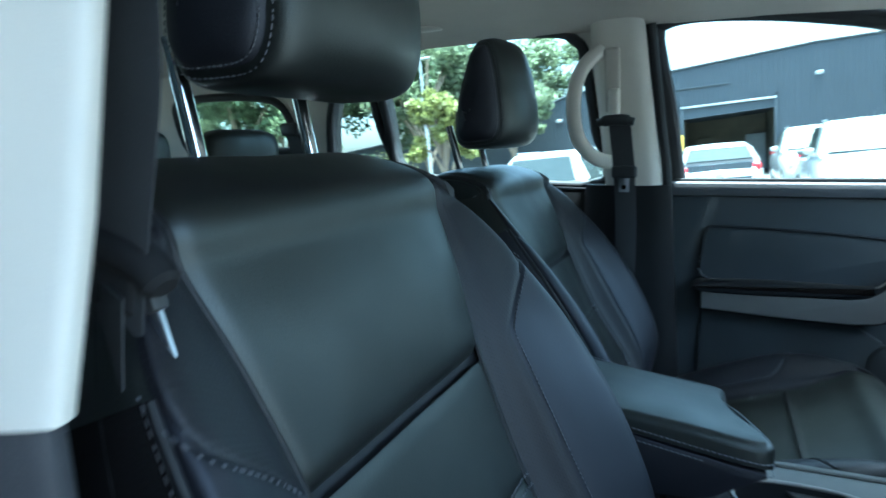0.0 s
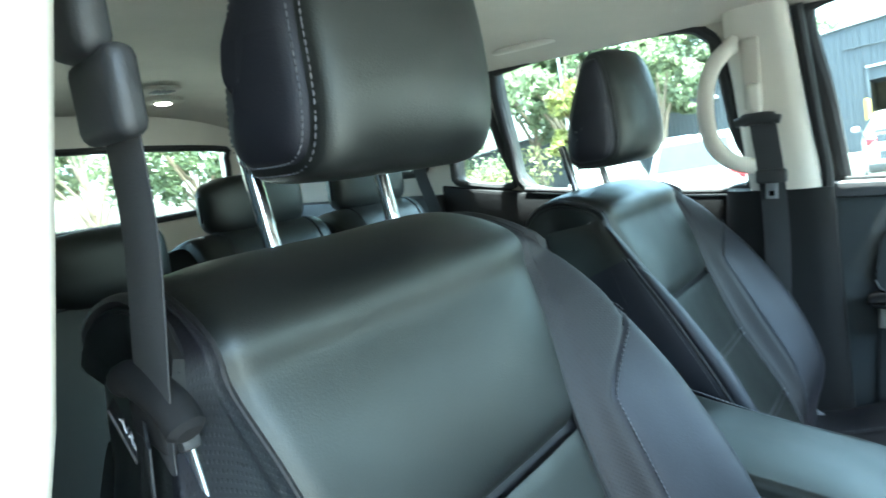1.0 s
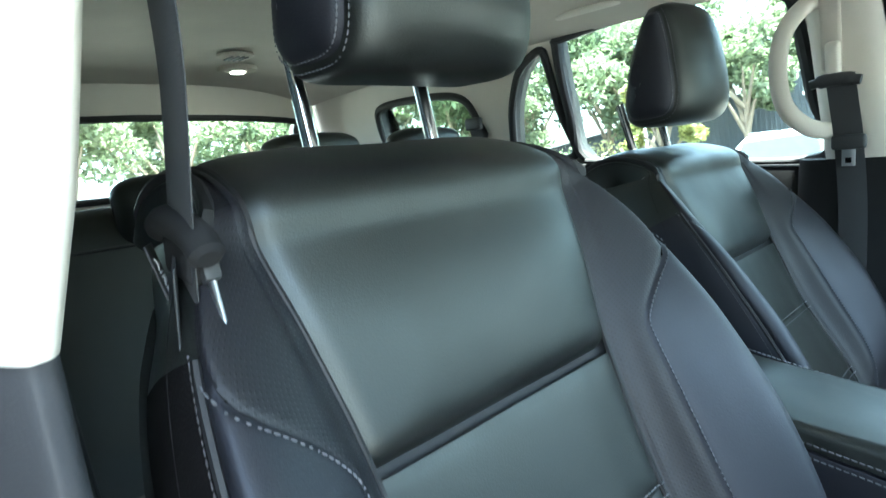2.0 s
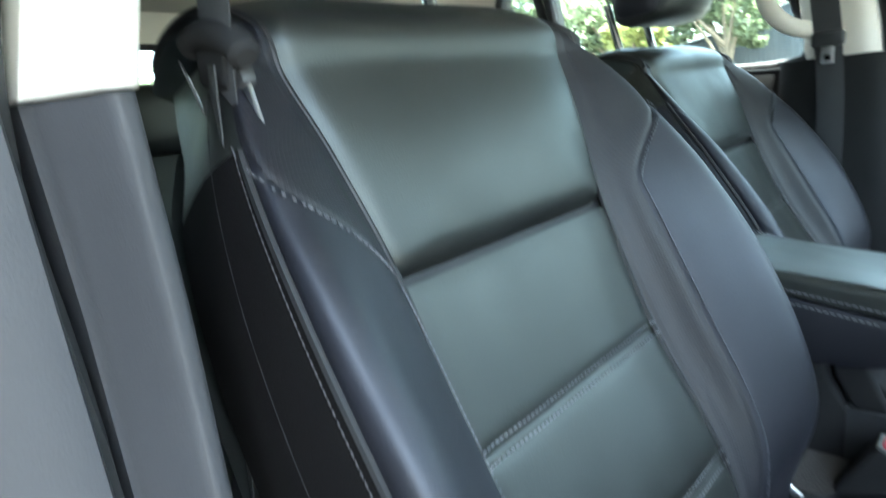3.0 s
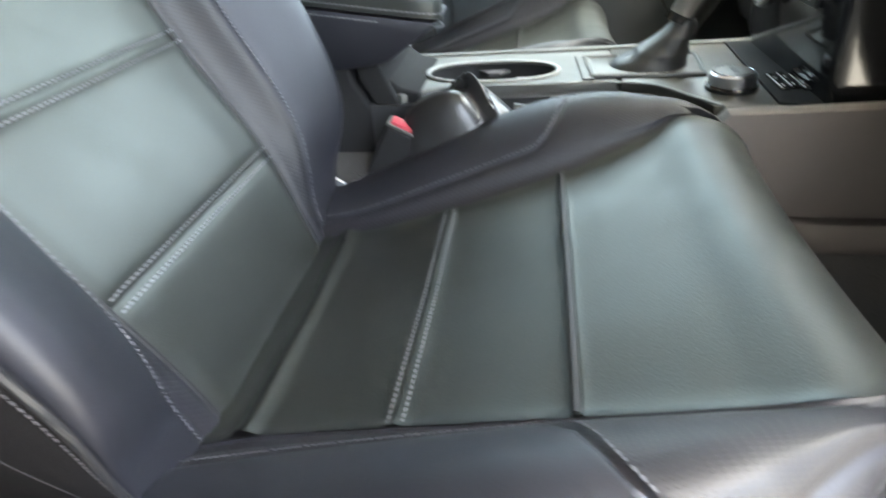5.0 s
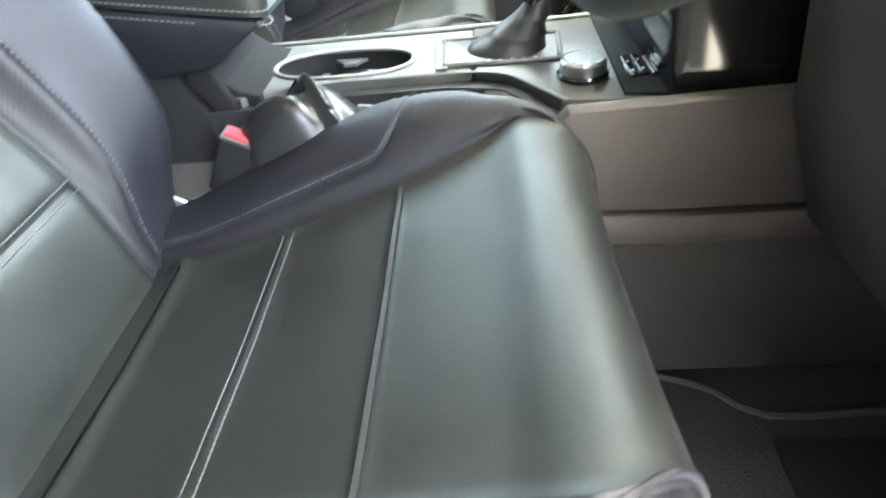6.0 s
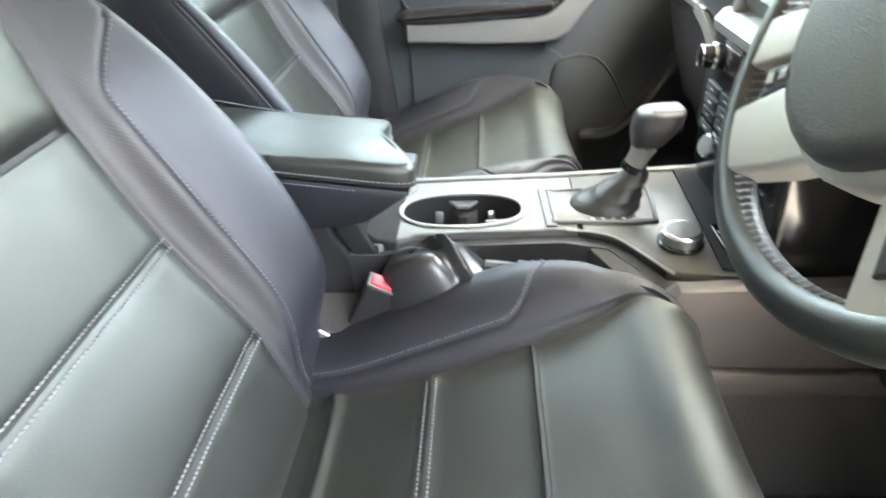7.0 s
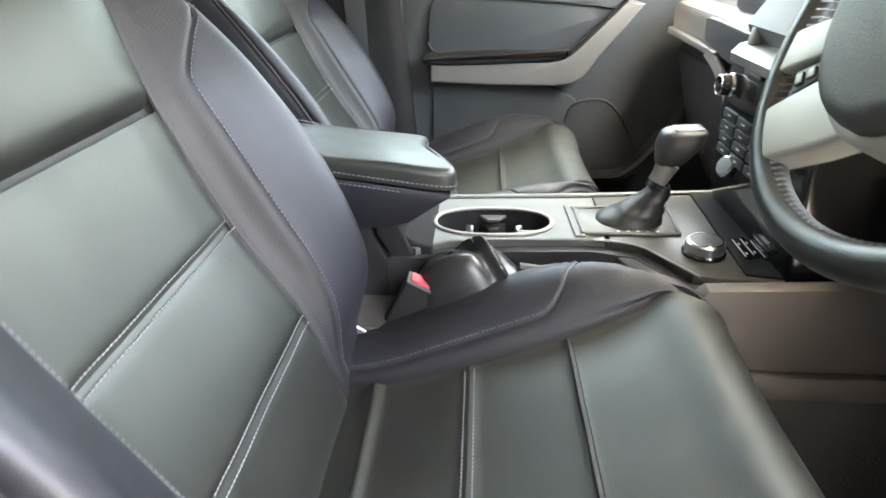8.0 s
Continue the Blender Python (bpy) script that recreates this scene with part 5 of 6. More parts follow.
def slider(parent, at, q, tongue=True):
    """The sliding latch on the belt: a plastic head with a steel tongue."""
    def w(x, y, z):
        return Vector(at) + q @ Vector((x, y, z))
    head = part("latch_head", tube(smooth_line([w(-0.035, 0, 0.000), w(-0.022, 0, 0.006), w(0, 0, 0.007), w(0.022, 0, 0.004), w(0.035, 0, -0.004)], 5), [0.006] + [0.0095] * 19 + [0.006], 12), PAD, parent, "black plastic latch head")
    part("latch_body", box(0.040, 0.011, 0.026, w(0, 0, -0.010), 0.005, 3, q), PAD, head)
    if not tongue:
        return
    o = [(-0.011, -0.030), (-0.013, -0.058), (-0.008, -0.064), (0.008, -0.064), (0.013, -0.058), (0.011, -0.030)]
    bm = bmesh.new()
    hole = [(-0.005, -0.056), (-0.005, -0.048), (0.005, -0.048), (0.005, -0.056)]
    edges = []
    for loop in (o, hole):
        vv = [bm.verts.new((x, 0, z)) for x, z in loop]
        edges += [bm.edges.new((vv[i], vv[(i + 1) % len(vv)])) for i in range(len(vv))]
    bmesh.ops.triangle_fill(bm, use_beauty=True, edges=edges)
    r = bmesh.ops.extrude_face_region(bm, geom=bm.faces[:])
    for v in r["geom"]:
        if isinstance(v, bmesh.types.BMVert):
            v.co.y += 0.003
    for v in bm.verts:
        v.co = w(*v.co)
    part("latch_tongue", bm, STEEL, head, "steel latch tongue")


belt = thing("seat_belt", (0.082, -0.599, 1.50), "black driver's seat belt hanging by the centre pillar", "seat belt", "front seat belts")
bo = Vector((0.11, -0.61, 1.50))
strap = smooth_line([Vector(p) - bo for p in ((0.128, -0.577, 1.500), (0.121, -0.575, 1.45), (0.105, -0.575, 1.39), (0.096, -0.5745, 1.36), (0.079, -0.575, 1.266), (0.050, -0.577, 1.17), (0.016, -0.58, 1.06), (-0.018, -0.585, 0.95), (-0.06, -0.60, 0.72))], 6)
part("webbing", ribbon(strap, 0.047, 0.0016, (1, -0.12, 0)), WEB, belt, "ribbed black webbing")
strap2 = smooth_line([Vector(p) - bo for p in ((0.100, -0.581, 1.358), (0.088, -0.584, 1.27), (0.062, -0.587, 1.15), (0.034, -0.590, 1.02), (0.02, -0.595, 0.90), (0.01, -0.605, 0.72))], 6)
part("webbing", ribbon(strap2, 0.044, 0.0016, (1, -0.38, 0)), WEB, belt, "ribbed black webbing")
slider(belt, Vector((0.0955, -0.573, 1.3675)) - bo, turn(0, 8.6, -2), False)
tl = Vector((0.110, -0.568, 1.352)) - bo
qt = turn(0, -20, -6)
part("latch_tongue", box(0.011, 0.003, 0.042, tl + qt @ Vector((0, 0, -0.022)), 0.001, 1, qt), STEEL, belt, "steel latch tongue")
part("tongue_sleeve", box(0.016, 0.010, 0.018, tl, 0.003, 2, qt), PLASTIC, belt)
ring = part("d_ring", box(0.058, 0.013, 0.036, Vector((0.128, -0.580, 1.510)) - bo, 0.006, 3, turn(0, 0, -6)), PLASTIC, belt, "black pillar loop")
part("d_ring_bolt_cover", box(0.036, 0.016, 0.060, Vector((0.128, -0.586, 1.555)) - bo, 0.007, 3), PLASTIC, ring)

belt2 = thing("seat_belt", (0.12, 0.64, 1.50), "black passenger seat belt hanging on the centre pillar", "seat belt", "front seat belts")
b2 = Vector((0.12, 0.64, 1.50))
strap = smooth_line([Vector(p) - b2 for p in ((0.118, 0.628, 1.475), (0.124, 0.634, 1.42), (0.130, 0.645, 1.35), (0.134, 0.668, 1.20), (0.13, 0.672, 0.95), (0.12, 0.672, 0.72))], 6)
part("webbing", ribbon(strap, 0.047, 0.0016, (1, 0, 0)), WEB, belt2, "ribbed black webbing")
part("d_ring", tube(smooth_line([Vector((0.112 + 0.040 * k, 0.622, 1.462 + 0.006 * (1 - k * k))) - b2 for k in (-1, -0.5, 0, 0.5, 1)], 4), [0.009] * 3 + [0.0125] * 11 + [0.009] * 3, 12), PLASTIC, belt2, "black pillar loop")
part("anchor_cover", box(0.024, 0.022, 0.062, Vector((0.108, 0.624, 1.505)) - b2, 0.007, 3, turn(10, 0, 0)), BEIGE, belt2, "beige height adjuster cover")
part("adjuster_slot", box(0.034, 0.014, 0.14, Vector((0.100, 0.642, 1.555)) - b2, 0.006, 3, turn(12, 0, 0)), LINING, belt2)
part("latch_body", box(0.056, 0.015, 0.028, Vector((0.131, 0.640, 1.352)) - b2, 0.006, 3), PLASTIC, belt2)
part("latch_tongue", box(0.022, 0.003, 0.034, Vector((0.131, 0.640, 1.324)) - b2, 0.001), STEEL, belt2, "steel latch tongue")
part("tongue_hole", box(0.010, 0.0036, 0.010, Vector((0.131, 0.640, 1.318)) - b2, 0), PIANO, belt2)

# ---- grab handles, lamps and vents overhead ----


def grab_handle(points, r, label, feet=True):
    at = Vector(points[0])
    h = thing("grab_handle", at, label, "grab handle", "grab handles")
    ln = smooth_line([Vector(p) - at for p in points], 6)
    n = len(ln)
    part("grip", tube(ln, [r * (1.12 if i < 5 or i > n - 6 else 1.0) for i in range(n)], 18, flat=0.62, up=(0, 1, 0) if not feet else (0, 0, 1)), BEIGE, h)
    for p in (ln[0], ln[-1]) if feet else ():
        part("foot", spun([(r * 1.25, 0), (r * 1.2, 0.014), (r * 1.0, 0.018)], p, (0, 1 if at.y < 0 else -1, 0), 16), BEIGE, h)
    return h


for s in (1, -1):
    if s > 0:
        grab_handle([(0.092, 0.660, 1.630), (0.060, 0.622, 1.606), (0.034, 0.602, 1.565), (0.024, 0.597, 1.50), (0.034, 0.602, 1.43), (0.066, 0.618, 1.388), (0.100, 0.655, 1.374), (0.125, 0.705, 1.372)], 0.0165, "beige grab handle on the centre pillar", False)
    grab_handle([(-0.27, s * 0.620, 1.715), (-0.29, s * 0.585, 1.700), (-0.33, s * 0.565, 1.695), (-0.40, s * 0.565, 1.695), (-0.45, s * 0.585, 1.700), (-0.47, s * 0.620, 1.715)], 0.013, "beige folding grab handle over the rear door")
for (x, y) in ((-1.36, 0.20), (-1.36, -0.25)):
    v_ = thing("roof_vent", (x + 0.12, y - 0.06, 1.735), "round beige air vent in the roof lining", "air vent", "roof vents")
    part("vent_ring", spun([(0.050, 0), (0.052, -0.006), (0.044, -0.010)], sides=28), LINING, v_)
    for k in range(4):
        part("vent_slat", box(0.074 - 0.012 * abs(k - 1.5), 0.006, 0.004, (0, -0.022 + 0.015 * k, -0.012), 0.001), PLASTIC_GREY, v_)
lamp = thing("roof_lamp", (-1.42, 0.23, 1.728), "lit oval lamp in the roof lining", "roof lamp")
part("lamp_bezel", spun([(0.060, 0.006), (0.060, -0.006), (0.050, -0.010)], sides=28), LINING, lamp)
part("lamp_lens", spun([(0.022, -0.008), (0.020, -0.013), (0.010, -0.014)], sides=24), LAMP_ON, lamp)
b3 = thing("rear_belt", (-0.80, 0.655, 1.45), "black rear seat belt on its pillar", "seat belt")
part("d_ring", box(0.06, 0.02, 0.036, (0.0, -0.02, 0.03), 0.007, 3), PLASTIC, b3)
part("webbing", ribbon([Vector((0, -0.02, 0.03)), Vector((0.01, 0.0, -0.06)), Vector((0.04, 0.01, -0.16))], 0.047, 0.0016, (1, 0, 0)), WEB, b3)

# label on the seat's side
tag = part("seat_tag", box(0.0012, 0.020, 0.055, (0, 0, 0), 0.0004), PLASTIC, driver, "small black sewn-in tag with white letters")
tag.matrix_local = pose(0.039 - 0.42, -0.2145, 1.3375 - 0.60, 0, -14, 62)
text_part("AIRBAG", 0.011, WHITE_INK, tag, Matrix.Translation((0.0010, 0, 0)) @ pose(0, 0, 0, 90, 0, 90) @ pose(0, 0, 0, 0, 0, -90))

# ---- the car stands nose-down on the sloping yard ----
for ob in list(scene.collection.objects):
    if ob.parent is None and ob.type in {"MESH", "EMPTY"}:
        ob.matrix_basis = CAR_TILT @ ob.matrix_basis

# ---- the yard outside ----
YARD_Z = -0.22
indoors = set(scene.collection.objects)
ASPHALT = material("asphalt", (0.10, 0.097, 0.093), 0.9, grain=0.6, grain_size=0.02, mottle=0.2, mottle_size=1.5)
CLADDING = material("blue_grey_steel_cladding", (0.050, 0.060, 0.074), 0.55, metal=0.0, mottle=0.08, mottle_size=2.0)
CLAD_TRIM = material("pale_flashing", (0.42, 0.44, 0.46), 0.5)
INSIDE = material("workshop_wall", (0.16, 0.145, 0.11), 0.8, mottle=0.3, mottle_size=0.8)
WHITE_PAINT = material("white_car_paint", (0.42, 0.43, 0.44), 0.25, coat=0.6, mottle=0.03)
DARK_PAINT = material("black_car_paint", (0.02, 0.02, 0.022), 0.25, coat=0.6)
RED_PAINT = material("wine_red_car_paint", (0.18, 0.03, 0.035), 0.28, coat=0.6)
CAR_GLASS = material("dark_car_glass", (0.05, 0.06, 0.062), 0.06, mottle=0.1)
TAIL = material("red_lamp_glass", (0.55, 0.02, 0.03), 0.2)
CLEAR = material("lamp_glass", (0.6, 0.62, 0.63), 0.1)
BARK = material("bark", (0.20, 0.16, 0.12), 0.9, grain=0.8, grain_size=0.03)
YELLOW = material("yellow_paint", (0.75, 0.52, 0.05), 0.5)


def leaf_material(name, color, glow_through):
    m = bpy.data.materials.new(name)
    m.use_nodes = True
    nt = m.node_tree
    b = nt.nodes["Principled BSDF"]
    geo = nt.nodes.new("ShaderNodeNewGeometry")
    hsv = nt.nodes.new("ShaderNodeHueSaturation")
    hsv.inputs["Color"].default_value = (*color, 1)
    mr = nt.nodes.new("ShaderNodeMapRange")
    mr.inputs["To Min"].default_value, mr.inputs["To Max"].default_value = 0.55, 1.5
    nt.links.new(geo.outputs["Random Per Island"], mr.inputs["Value"])
    nt.links.new(mr.outputs[0], hsv.inputs["Value"])
    nt.links.new(hsv.outputs[0], b.inputs["Base Color"])
    b.inputs["Roughness"].default_value = 0.5
    tl = nt.nodes.new("ShaderNodeBsdfTranslucent")
    nt.links.new(hsv.outputs[0], tl.inputs["Color"])
    mx = nt.nodes.new("ShaderNodeMixShader")
    mx.inputs[0].default_value = glow_through
    nt.links.new(b.outputs[0], mx.inputs[1])
    nt.links.new(tl.outputs[0], mx.inputs[2])
    nt.links.new(mx.outputs[0], nt.nodes["Material Output"].inputs["Surface"])
    return m


LEAF = leaf_material("gum_leaves", (0.15, 0.18, 0.105), 0.45)
LEAF_DEEP = leaf_material("deep_leaves", (0.11, 0.145, 0.08), 0.45)
LEAF_GOLD = leaf_material("yellow_green_leaves", (0.22, 0.23, 0.075), 0.4)
SCRUB = leaf_material("scrub_leaves", (0.19, 0.19, 0.09), 0.35)

bm = bmesh.new()
n = 40
gv = [[bm.verts.new((-400 + 800 * i / n, -400 + 800 * j / n, 0.0)) for j in range(n + 1)] for i in range(n + 1)]
for i in range(n):
    for j in range(n):
        bm.faces.new((gv[i][j], gv[i + 1][j], gv[i + 1][j + 1], gv[i][j + 1]))
ground = part("ground", bm, ASPHALT)
tagged(ground, "pale weathered asphalt yard", "ground", kind="structure")

# workshop building: ribbed steel front with a roller-door opening
shop = thing("workshop_building", (2.0, 28.0, 0), "blue-grey ribbed steel workshop with an open roller door", "building")


def roof_z(x):
    return float(np.interp(x, [-24, -8, -6, -2, 4, 7, 30], [2.6, 3.87, 4.45, 4.82, 5.16, 5.14, 4.6]))


def clad(x0, x1, zlo, zhi, name, label=""):
    bm = bmesh.new()
    xs = []
    x = x0
    while x < x1 - 1e-6:
        for dx, dy in ((0, 0), (0.12, 0), (0.135, -0.028), (0.165, -0.028), (0.18, 0)):
            if x + dx < x1:
                xs.append((x + dx, dy))
        x += 0.20
    xs.append((x1, 0))
    lo = [bm.verts.new((a - 2.0, d, zlo(a) if callable(zlo) else zlo)) for a, d in xs]
    hi = [bm.verts.new((a - 2.0, d, zhi(a) if callable(zhi) else zhi)) for a, d in xs]
    for k in range(len(xs) - 1):
        bm.faces.new((lo[k], lo[k + 1], hi[k + 1], hi[k]))
    return part(name, bm, CLADDING, shop, label, angle=20)


clad(-24, -1.1, 0, roof_z, "wall_panel")
clad(2.5, 30, 0, roof_z, "wall_panel")
clad(-1.1, 2.5, 3.19, roof_z, "wall_panel")
part("roof", prism([(-26.0, roof_z(-24) - 0.02), (-10, roof_z(-8) - 0.02), (-8, roof_z(-6) - 0.02), (-4, roof_z(-2) - 0.02), (2, roof_z(4) - 0.02), (5, roof_z(7) - 0.02), (28, roof_z(30) - 0.02), (28, 3.6), (-26, 2.0)], 25.0, "y", 0.05), CLADDING, shop)
part("eave_flashing", tube([Vector((x - 2, -0.05, roof_z(x) + 0.02)) for x in (-24, -8, -6, -2, 4, 7, 30)], 0.06, 6), CLADDING, shop)
part("door_lintel", box(3.70, 0.10, 0.09, (-1.30, -0.05, 3.19), 0.01), CLAD_TRIM, shop, "pale door lintel")
part("wall_ledge", box(2.6, 0.06, 0.06, (-2.5, -0.06, 4.02), 0.01), CLADDING, shop)
for x in (-1.12, 2.52):
    part("door_jamb", box(0.10, 0.12, 3.19, (x - 2.0, -0.03, 1.595), 0.01), CLADDING, shop)
bay = bmesh.new()
box(3.8, 0.05, 3.4, (-1.30, 6.0, 1.7), bm=bay)
part("bay_back_wall", bay, INSIDE, shop)
for x in (-3.17, 0.56):
    part("bay_side_wall", box(0.05, 6.0, 3.4, (x, 3.0, 1.7)), INSIDE, shop)
part("bay_ceiling", box(3.8, 6.0, 0.05, (-1.30, 3.1, 3.40)), INSIDE, shop)
for k in range(2):
    part("shelf", box(1.3, 0.4, 0.05, (-2.0 + 2.1 * k, 5.6, 1.4), 0.01), INSIDE, shop)
    part("cupboard", box(0.9, 0.5, 1.8, (-2.3 + 2.3 * k, 5.5, 0.9), 0.02), CLAD_TRIM if k else INSIDE, shop)
part("strip_light", box(0.7, 0.06, 0.05, (-1.45, 1.5, 2.85), 0.01), LAMP_ON, shop, "lit strip lamp")
for x, z in ((4.07, 3.94), (-6.6, 3.3)):
    fl = part("wall_light", box(0.26, 0.14, 0.16, (x - 2.0, -0.09, z), 0.03), CLAD_TRIM, shop, "pale wall floodlight")
bol = thing("bollard", (-1.15, 27.0, 0), "yellow steel bollard by the roller door", "bollard")
part("post", spun([(0.09, 0), (0.09, 1.9), (0.07, 1.98), (0.03, 2.0)], sides=16), YELLOW, bol)


def car(kind, at, heading, paint, label, rear_paint=None):
    """A parked car: local +y is its front, x across."""
    L, W, H, hood, belt_z, c0, c1 = {"suv": (4.7, 1.86, 1.74, 1.02, 1.05, -2.25, 0.95), "hatch": (4.4, 1.84, 1.55, 1.0, 1.07, -2.05, 0.9),
                                     "ute": (5.3, 1.86, 1.80, 1.12, 1.12, -0.65, 1.15), "sedan": (4.6, 1.80, 1.46, 0.92, 0.92, -1.75, 0.85)}[kind]
    root = thing("parked_car", at, label, "car", "parked cars")
    root.rotation_euler = (0, 0, radians(heading))
    h = L / 2

    def loft(rows, mat, name, parent, label=""):
        # rows: (y, half width low, z low, half width high, z high)
        bm = bmesh.new()
        rings = []
        for y, wl, zl, wh, zh in rows:
            zm = zl + (zh - zl) * 0.5
            rings.append([bm.verts.new(p) for p in ((-wl * 0.93, y, zl), (-wl, y, zl + (zh - zl) * 0.2), (-(wl + wh) / 2 * 1.01, y, zm), (-wh, y, zl + (zh - zl) * 0.85), (-wh * 0.86, y, zh),
                                                    (0, y, zh + 0.015), (wh * 0.86, y, zh), (wh, y, zl + (zh - zl) * 0.85), ((wl + wh) / 2 * 1.01, y, zm), (wl, y, zl + (zh - zl) * 0.2), (wl * 0.93, y, zl))])
        for a, b in zip(rings, rings[1:]):
            for k in range(len(a)):
                bm.faces.new((a[k], a[(k + 1) % len(a)], b[(k + 1) % len(a)], b[k]))
        bm.faces.new(rings[0])
        bm.faces.new(rings[-1][::-1])
        return part(name, bm, mat, parent, label, 40)
    w = W / 2
    body = loft([(-h, w * 0.86, 0.42, w * 0.86, belt_z * 0.86), (-h + 0.10, w * 0.97, 0.30, w * 0.95, belt_z * 0.97), (-h + 0.6, w, 0.25, w * 0.98, belt_z), (c1 - 0.2, w, 0.25, w * 0.98, belt_z + 0.02),
                 (h - 0.5, w * 0.99, 0.26, w * 0.92, hood * 0.94), (h - 0.12, w * 0.93, 0.30, w * 0.84, hood * 0.80), (h, w * 0.80, 0.40, w * 0.76, hood * 0.66)], paint, "body", root)
    tail = 0.25 if kind in ("suv", "hatch") else 0.55 if kind == "sedan" else 0.12
    cab = loft([(c0, w * 0.90, belt_z - 0.02, w * 0.88, belt_z + 0.03), (c0 + tail * 0.75, w * 0.93, belt_z - 0.02, w * 0.76, H - 0.10), (c0 + tail + 0.25, w * 0.95, belt_z - 0.02, w * 0.74, H - 0.01), (0.0, w * 0.96, belt_z - 0.02, w * 0.75, H),
                (c1 - 0.75, w * 0.96, belt_z - 0.02, w * 0.74, H - 0.03), (c1 - 0.55, w * 0.95, belt_z - 0.02, w * 0.76, H - 0.10), (c1 + 0.15, w * 0.92, belt_z - 0.05, w * 0.90, belt_z + 0.0)], paint, "cabin", root)

    def quad(name, pts, mat, parent, lift, label=""):
        bm = bmesh.new()
        p = [Vector(q) for q in pts]
        nn = (p[1] - p[0]).cross(p[2] - p[0]).normalized() * lift
        lo = [bm.verts.new(q - nn) for q in p]
        hi = [bm.verts.new(q + nn) for q in p]
        bm.faces.new(lo[::-1])
        bm.faces.new(hi)
        for k in range(4):
            bm.faces.new((lo[k], lo[(k + 1) % 4], hi[(k + 1) % 4], hi[k]))
        return part(name, bm, mat, parent, label)
    zt = H - 0.13
    # rear and front screens
    y0, y1 = c0 + 0.03, c0 + tail * 0.70
    quad("rear_window", [(-w * 0.74, y0 + 0.0, belt_z + 0.10), (w * 0.74, y0 + 0.0, belt_z + 0.10), (w * 0.62, y1, zt), (-w * 0.62, y1, zt)], CAR_GLASS, cab, 0.03)
    quad("windscreen", [(-w * 0.80, c1 + 0.10, belt_z + 0.06), (w * 0.80, c1 + 0.10, belt_z + 0.06), (w * 0.66, c1 - 0.54, zt + 0.02), (-w * 0.66, c1 - 0.54, zt + 0.02)], CAR_GLASS, cab, 0.035)
    for s in (-1, 1):
        a, b = c0 + tail + 0.18, c1 - 0.50
        m_ = (a + b) / 2
        for ya, yb in ((a, m_ - 0.05), (m_ + 0.05, b)):
            quad("side_window", [(s * w * 0.945, ya, belt_z + 0.07), (s * w * 0.945, yb + (0.22 if yb == b else 0), belt_z + 0.07), (s * w * 0.785, yb - (0.05 if yb == b else 0), zt + 0.01), (s * w * 0.785, ya, zt + 0.01)], CAR_GLASS, cab, 0.025)
        part("mirror", box(0.16, 0.10, 0.13, (s * (w + 0.09), c1 - 0.15, belt_z + 0.12), 0.04, 3), paint, body)
        part("tail_lamp", box(0.30, 0.10, 0.17, (s * w * 0.76, -h + 0.10, belt_z * 0.91), 0.04, 3, turn(0, 0, s * -14)), TAIL, body, "red tail lamp")
        part("head_lamp", box(0.34, 0.16, 0.16, (s * w * 0.68, h - 0.16, hood * 0.72), 0.05, 3, turn(0, 0, s * 14)), CLEAR, body, "clear head lamp")
        for y in (-h + 0.95, h - 0.92):
            wl = part("wheel", spun([(0.33, -0.11), (0.35, -0.08), (0.35, 0.08), (0.33, 0.11), (0.22, 0.11)], (s * (w - 0.11), y, 0.35), (s, 0, 0), 28), RUBBER, root, "black tyre")
            part("rim", spun([(0.22, 0.0), (0.22, 0.012), (0.06, 0.03)], (s * (w - 0.005), y, 0.35), (s, 0, 0), 20), STEEL, wl)
    if rear_paint:
        quad("tailgate_panel", [(-w * 0.70, -h + 0.03, 0.62), (w * 0.70, -h + 0.03, 0.62), (w * 0.74, -h + 0.09, belt_z + 0.02), (-w * 0.74, -h + 0.09, belt_z + 0.02)], rear_paint, body, 0.05)
        quad("tailgate_glass_edge", [(-w * 0.80, c0 - 0.0, belt_z + 0.03), (w * 0.80, c0, belt_z + 0.03), (w * 0.66, c0 + tail * 0.7, zt + 0.03), (-w * 0.66, c0 + tail * 0.7, zt + 0.03)], rear_paint, cab, 0.012)
    part("badge", box(0.16, 0.02, 0.07, (0, -h - 0.04, belt_z * 0.80), 0.02), CLEAR, body)
    plate_ = part("number_plate", box(0.37, 0.02, 0.13, (0, -h - 0.015, 0.62), 0.005), CLAD_TRIM, body)
    part("plate_mark", box(0.26, 0.004, 0.06, (0, -h - 0.027, 0.62)), DARK_PAINT, plate_)
    part("bumper", box(W * 0.93, 0.16, 0.22, (0, -h + 0.03, 0.46), 0.06, 3), PLASTIC, body)
    part("front_grille", box(W * 0.52, 0.06, 0.16, (0, h - 0.03, hood * 0.62), 0.03, 3), DARK_PAINT, body)
    if kind in ("suv", "ute"):
        for s in (-1, 1):
            part("roof_bar", tube([Vector((s * w * 0.66, c0 + tail + 0.4, H + 0.02)), Vector((s * w * 0.66, c1 - 0.9, H + 0.02))], 0.02, 8), STEEL, cab)
    if kind == "ute":
        part("tray_side", box(W * 0.96, 1.5, 0.10, (0, -h + 0.95, belt_z + 0.02), 0.04, 2), PLASTIC, body)
    return root


